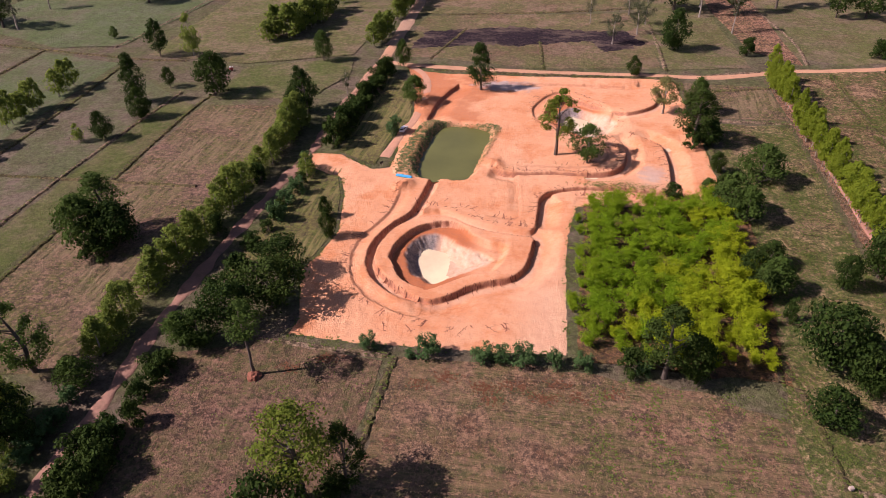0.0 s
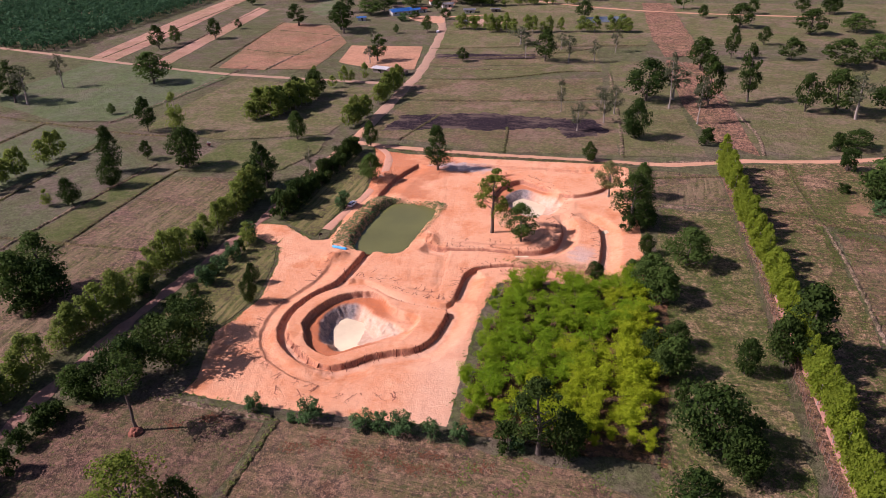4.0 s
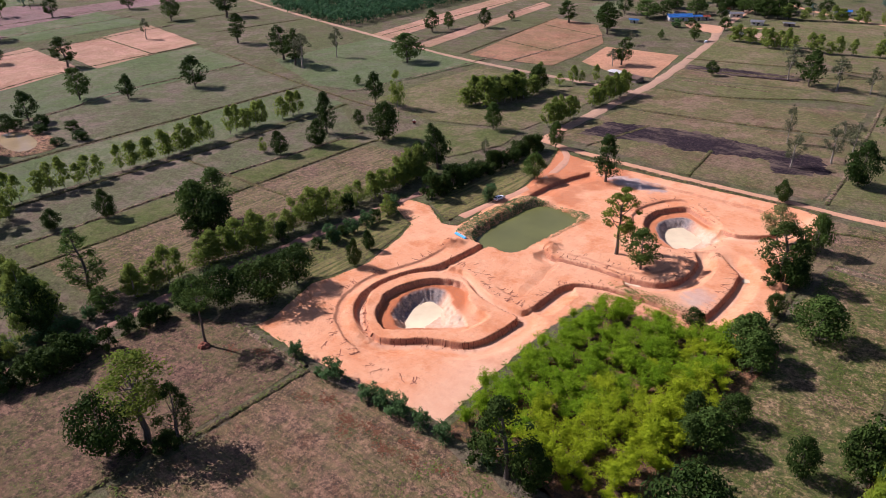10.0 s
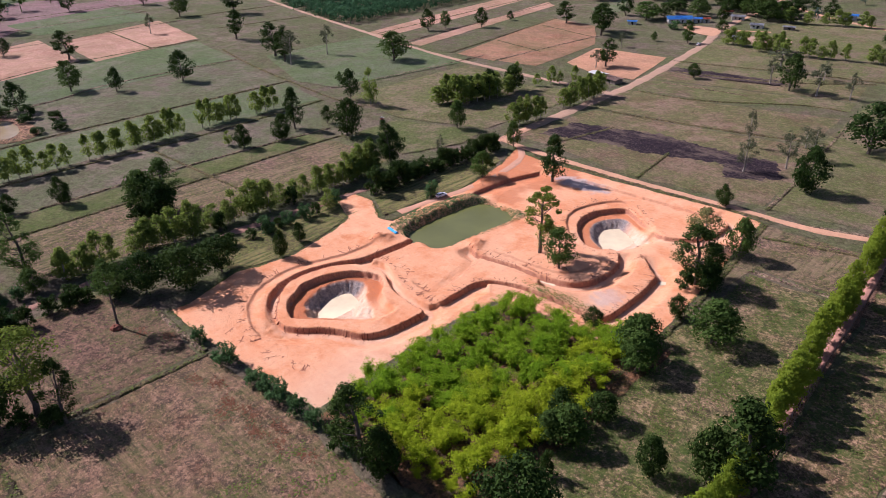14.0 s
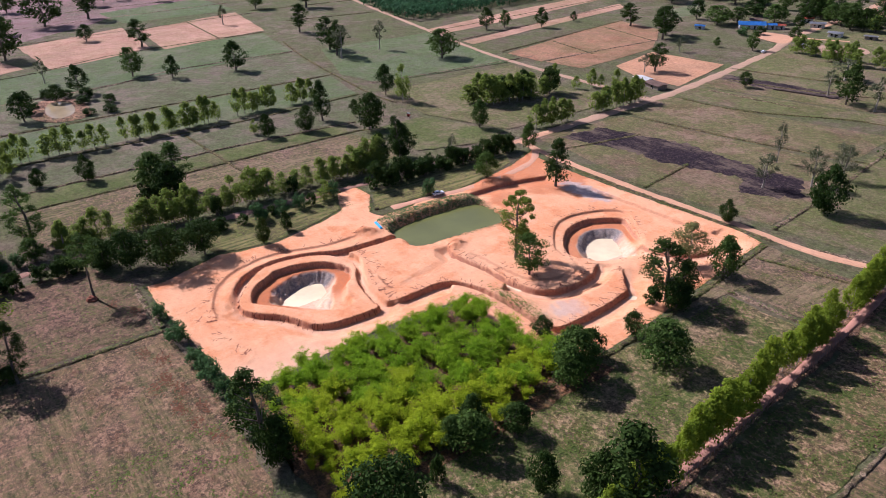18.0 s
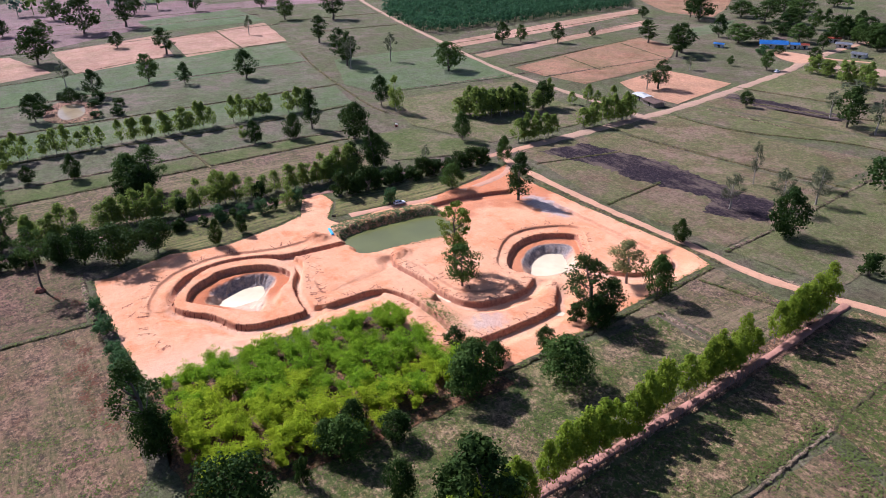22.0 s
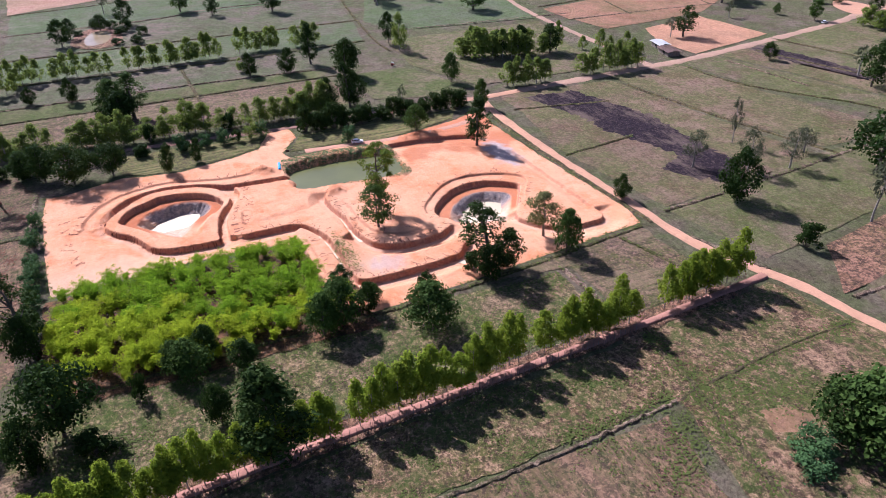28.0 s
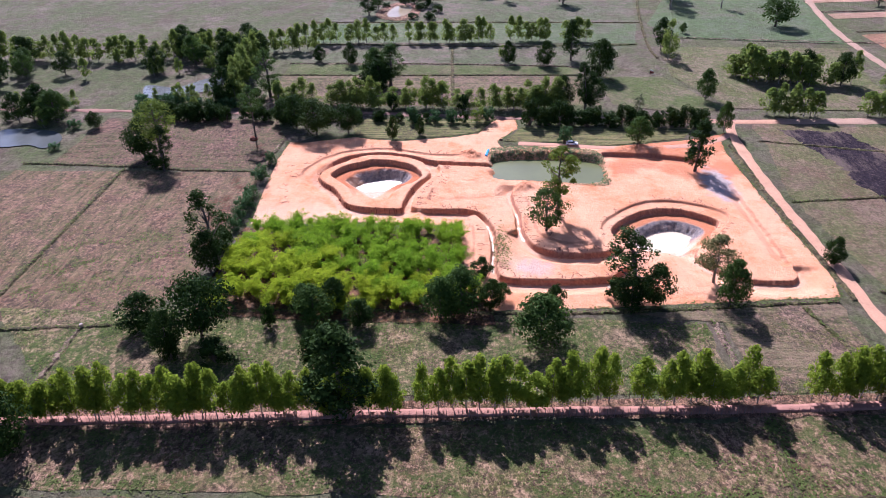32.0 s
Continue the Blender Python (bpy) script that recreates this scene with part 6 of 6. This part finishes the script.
def make_house(name, x, y, turn, lx, ly, h, roof_mat, wall_mat, label, rise=0.22, ribs=0, windows=2, over=0.9):
    """A low house with a gabled roof, door and windows."""
    ob = tagged(new(name), label, "house")
    ob.matrix_basis = pose(x, y, 0, 0, 0, turn)
    part("wall", (box(lx, ly, h, (0, 0, h / 2)), wall_mat), ob)
    top = h + rise * ly / 2
    for s in (-1, 1):
        bm = bmesh.new()
        e = ly / 2 + over
        pts = [(-lx / 2 - over, 0, top + 0.1), (lx / 2 + over, 0, top + 0.1), (lx / 2 + over, s * e, h - rise * over + 0.1), (-lx / 2 - over, s * e, h - rise * over + 0.1)]
        bm.faces.new([bm.verts.new(p) for p in pts])
        bmesh.ops.solidify(bm, geom=bm.faces[:], thickness=0.08)
        slope = part("roof", (bm, roof_mat), ob)
        for k in range(ribs):
            rx = -lx / 2 + lx * (k + 0.5) / ribs
            bm = bmesh.new()
            r = [(rx - 0.06, 0.02 * s, top + 0.13), (rx + 0.06, 0.02 * s, top + 0.13), (rx + 0.06, s * e, h - rise * over + 0.15), (rx - 0.06, s * e, h - rise * over + 0.15)]
            bm.faces.new([bm.verts.new(p) for p in r])
            bmesh.ops.solidify(bm, geom=bm.faces[:], thickness=0.05)
            part("roof_rib", (bm, roof_mat), slope)
        for k in range(windows):
            wx = -lx / 2 + lx * (k + 0.7) / (windows + 0.4)
            part("window", (box(1.3, 0.08, 1.1, (wx, s * (ly / 2 + 0.03), h * 0.55), 0.02), M_GLASS), ob)
    part("door", (box(1.0, 0.1, 2.05, (lx * 0.1, -ly / 2 - 0.04, 1.03), 0.02), M_DARK), ob)
    for s in (-1, 1):
        bm = bmesh.new()
        bm.faces.new([bm.verts.new(p) for p in ((s * lx / 2, -ly / 2, h), (s * lx / 2, ly / 2, h), (s * lx / 2, 0, top))])
        bmesh.ops.solidify(bm, geom=bm.faces[:], thickness=0.1)
        part("gable", (bm, wall_mat), ob)
    return ob


make_house("house", -152, 565, 38, 17, 9, 3.2, M_BLUEROOF, M_WALLP, "long house with a bright blue metal roof", rise=0.35, ribs=6, windows=4)
make_house("house", -141.5, 573.5, 38, 5, 6, 3.0, M_BLUEROOF, M_WALLP, "small annexe with a blue metal roof", ribs=2, windows=1)
make_house("house", -137, 577.5, 38, 5, 5, 2.8, M_REDROOF, M_WALLP, "small house with a red roof", windows=1)
make_house("house", -175, 537, 20, 6, 4, 2.6, M_BLUEROOF, M_WALLP, "hut with a pale blue roof", windows=1)
make_house("shed", -108.5, 391.5, -12, 9, 5, 2.6, M_WHITEP, M_WOOD, "open shed with a white sheet roof beside the road", 0.15, 4, 1)
make_house("shed", -97.5, 388, -12, 10, 6, 2.4, M_RUST, M_WOOD, "low shed with a rusty dark roof beside the road", 0.15, 4, 1)
make_house("house", -91.5, 531, 10, 6, 5, 2.8, M_GREYROOF, M_WALLP, "hut with a grey tin roof", windows=1)
make_house("house", -137, 613, 30, 8, 6, 3, M_REDROOF, M_WALLP, "house with a dull red roof among trees")
make_house("house", -596, 784, 20, 16, 8, 3.5, M_GREYROOF, M_WALLP, "far long house with a pale tin roof")
make_house("house", -408, 1000, 20, 18, 9, 3.5, M_WALLP, M_WALLP, "far long house with a pale roof")
make_house("house", -560, 1255, 0, 26, 10, 4, M_WALLP, M_WALLP, "far building with a white roof")
make_house("house", -60, 650, 15, 12, 7, 3.2, M_BLUEROOF, M_WALLP, "far house with a blue roof")
make_house("house", -390, 516, 30, 4, 3, 2.4, M_WALLP, M_WOOD, "small hut with a pale roof in the plantation", windows=1)
make_house("house", -122, 600, 25, 9, 6, 3, M_GREYROOF, M_WALLP, "village house with a grey tin roof")
make_house("house", -160, 583, 40, 8, 6, 3, M_RUST, M_WALLP, "village house with a rusty roof")
make_house("house", -98, 578, 10, 8, 6, 2.8, M_GREYROOF, M_WALLP, "village house with a pale tin roof")
make_house("shed", -78, 585, 10, 7, 4, 2.4, M_GREYROOF, M_WOOD, "low shed with a pale tin roof", 0.15, 3, 1)
flat("yard_ground", [(-96, 538), (-84, 524), (-60, 540), (-72, 556)], 0.33, M_GREYROAD, "grey yard", True)
flat("yard_ground", [(-141, 555), (-117, 557), (-109, 533), (-130, 538)], 0.34, M_ROAD, "pale bare yard round the houses", True)
flat("far_pond_water", [(-8, 548), (21, 557), (22, 575), (-6, 567)], 0.34, M_PALEWATER, "long grey-blue pond")

# the small pond in the western fields and the ponds to the south
flat("bare_bank_ground", [(-296, 127), (-284, 119), (-262, 116), (-249, 124), (-248, 137), (-262, 143), (-288, 140)], 0.31, M_DRYSTRIP, "bare ochre banks round a small pond")
flat("small_pond_water", [(-288, 129), (-280, 125), (-267, 123), (-256, 125), (-256, 131), (-262, 135), (-272, 137), (-285, 136)], 0.36, M_BROWNWATER, "small brown pond with bushes round it")
flat("south_pond_water", [(-72, -4), (-66, -8), (-57, -4), (-54, 4), (-56, 13), (-53, 20), (-60, 23), (-68, 18), (-71, 10)], 0.33, M_PALEWATER, "pale pond reflecting the sky")
flat("south_pond_water", [(-126, 29), (-111, 34), (-107, 44), (-114, 54), (-123, 63), (-136, 62), (-135, 53), (-123, 44)], 0.33, M_PALEWATER, "pale pond reflecting the sky")
for k, x, y, h, w in [("D", -294, 138, 4, 9), ("D", -300, 130, 4.5, 10), ("D", -276, 142, 3.5, 9), ("D", -252, 140, 3, 8), ("D", -284, 120, 3, 7), ("r", -277, 116, 12, 9), ("r", -262, 112, 15, 13), ("r", -288, 132, 10, 10), ("D", -250, 150, 5, 9), ("D", -282, 146, 6, 9), ("D", -268, 154, 4, 8), ("B", -104, 36, 4, 6), ("B", -105, 48, 4, 6), ("B", -73, 22, 4, 6), ("B", -52, 25, 3, 5), ("R", -74, 30, 7, 7)]:
    plant(k, x, y, h, w)

mound = tagged(new("termite_mound"), "reddish earth mound at the foot of a tree", "mound")
mound.matrix_basis = pose(-62.8, 96.2, 0.05)
bm = bmesh.new()
bmesh.ops.create_icosphere(bm, subdivisions=3, radius=1.0)
for v in bm.verts:
    n3 = noise.noise(v.co * 2.2) * 0.3
    v.co = Vector((v.co.x * 1.5, v.co.y * 1.5, max(-0.2, v.co.z) * 1.3)) * (1 + n3)
part("earth", (bm, M_CRACK), mound)

pipes = tagged(new("pipe_bundle"), "bundle of bright blue plastic pipes lying by the pond", "pipes")
pipes.matrix_basis = pose(-50.8, 183.6, 0.22, 0, 0, -10)
for oy, oz in ((-0.34, 0.15), (0, 0.15), (0.34, 0.15), (-0.17, 0.42), (0.17, 0.42)):
    bm = cyl(0.16, 5.2 - 0.5 * oz, (0.2 * oy, oy, oz), (0, 90, 0), 12)
    part("pipe", (bm, M_BLUE), pipes)

sign = tagged(new("notice_board"), "small dark board on two posts beside the drive", "sign")
sign.matrix_basis = pose(-59.3, 188.6, 0.3, 0, 0, 60)
part("board", (box(1.3, 0.06, 0.75, (0, 0, 1.45), 0.01), M_DARK), sign)
for s in (-0.5, 0.5):
    part("post", (box(0.09, 0.09, 1.5, (s, 0.08, 0.7)), M_WOOD), sign)

tiller = tagged(new("farm_machine"), "small red farm machine with white parts in the field", "machine")
tiller.matrix_basis = pose(-142.8, 259.5, 0.25, 0, 0, 35)
part("engine", (box(1.5, 0.9, 0.7, (0, 0, 0.85), 0.08), M_REDP), tiller)
part("tank", (box(0.7, 0.6, 0.5, (-0.3, 0, 1.5), 0.08), M_WHITEP), tiller)
part("hood", (box(0.5, 0.5, 0.45, (0.6, 0, 1.4), 0.08), M_WHITEP), tiller)
part("handlebar", (cyl(0.04, 2.2, (-1.5, 0, 1.2), (0, 70, 0), 8), M_DARK), tiller)
for s in (-0.7, 0.7):
    wheel = part("wheel", (cyl(0.5, 0.22, (0.1, s, 0.5), (90, 0, 0), 14), M_TYRE), tiller)
    part("rim", (cyl(0.25, 0.24, (0.1, s, 0.5), (90, 0, 0), 10), M_REDP), wheel)

stone = tagged(new("boundary_stone"), "pale stone block where two bunds meet", "stone")
stone.matrix_basis = pose(52.8, 87.4, 0.5, 0, 0, 20)
part("block", (box(0.9, 0.7, 0.9, (0, 0, 0.2), 0.12), M_STONE), stone)

# posts along the track
fence = tagged(new("post_fence"), "row of thin weathered wooden posts along the dirt track", "fence")
fence.matrix_basis = pose(0, 0, 0)
post_mesh = None
for i in range(150):
    y = 88 + i * 1.5 if i < 100 else 88 + (i - 100) * 2.3
    x = 84.2 - 0.0525 * (y - 93) - (0.0 if i < 100 else 4.4)
    if post_mesh is None:
        bm = cyl(0.06, 2.2, (0, 0, 0.95), (0, 0, 0), 6, 0.045)
        post_mesh = bpy.data.meshes.new("post")
        bm.to_mesh(post_mesh)
        bm.free()
        post_mesh.materials.append(M_WOOD)
    ob = new("post", post_mesh)
    ob.parent = fence
    ob.matrix_basis = pose(x + rr.uniform(-0.15, 0.15), y, 0.45 if i < 100 else 0.1, rr.uniform(-6, 6), rr.uniform(-6, 6), 0)

# patterns that stand nowhere are taken out
for protos in PROTO.values():
    for proto in protos:
        if proto.name not in used_first:
            for ob in (*proto.children_recursive, proto):
                bpy.data.objects.remove(ob)
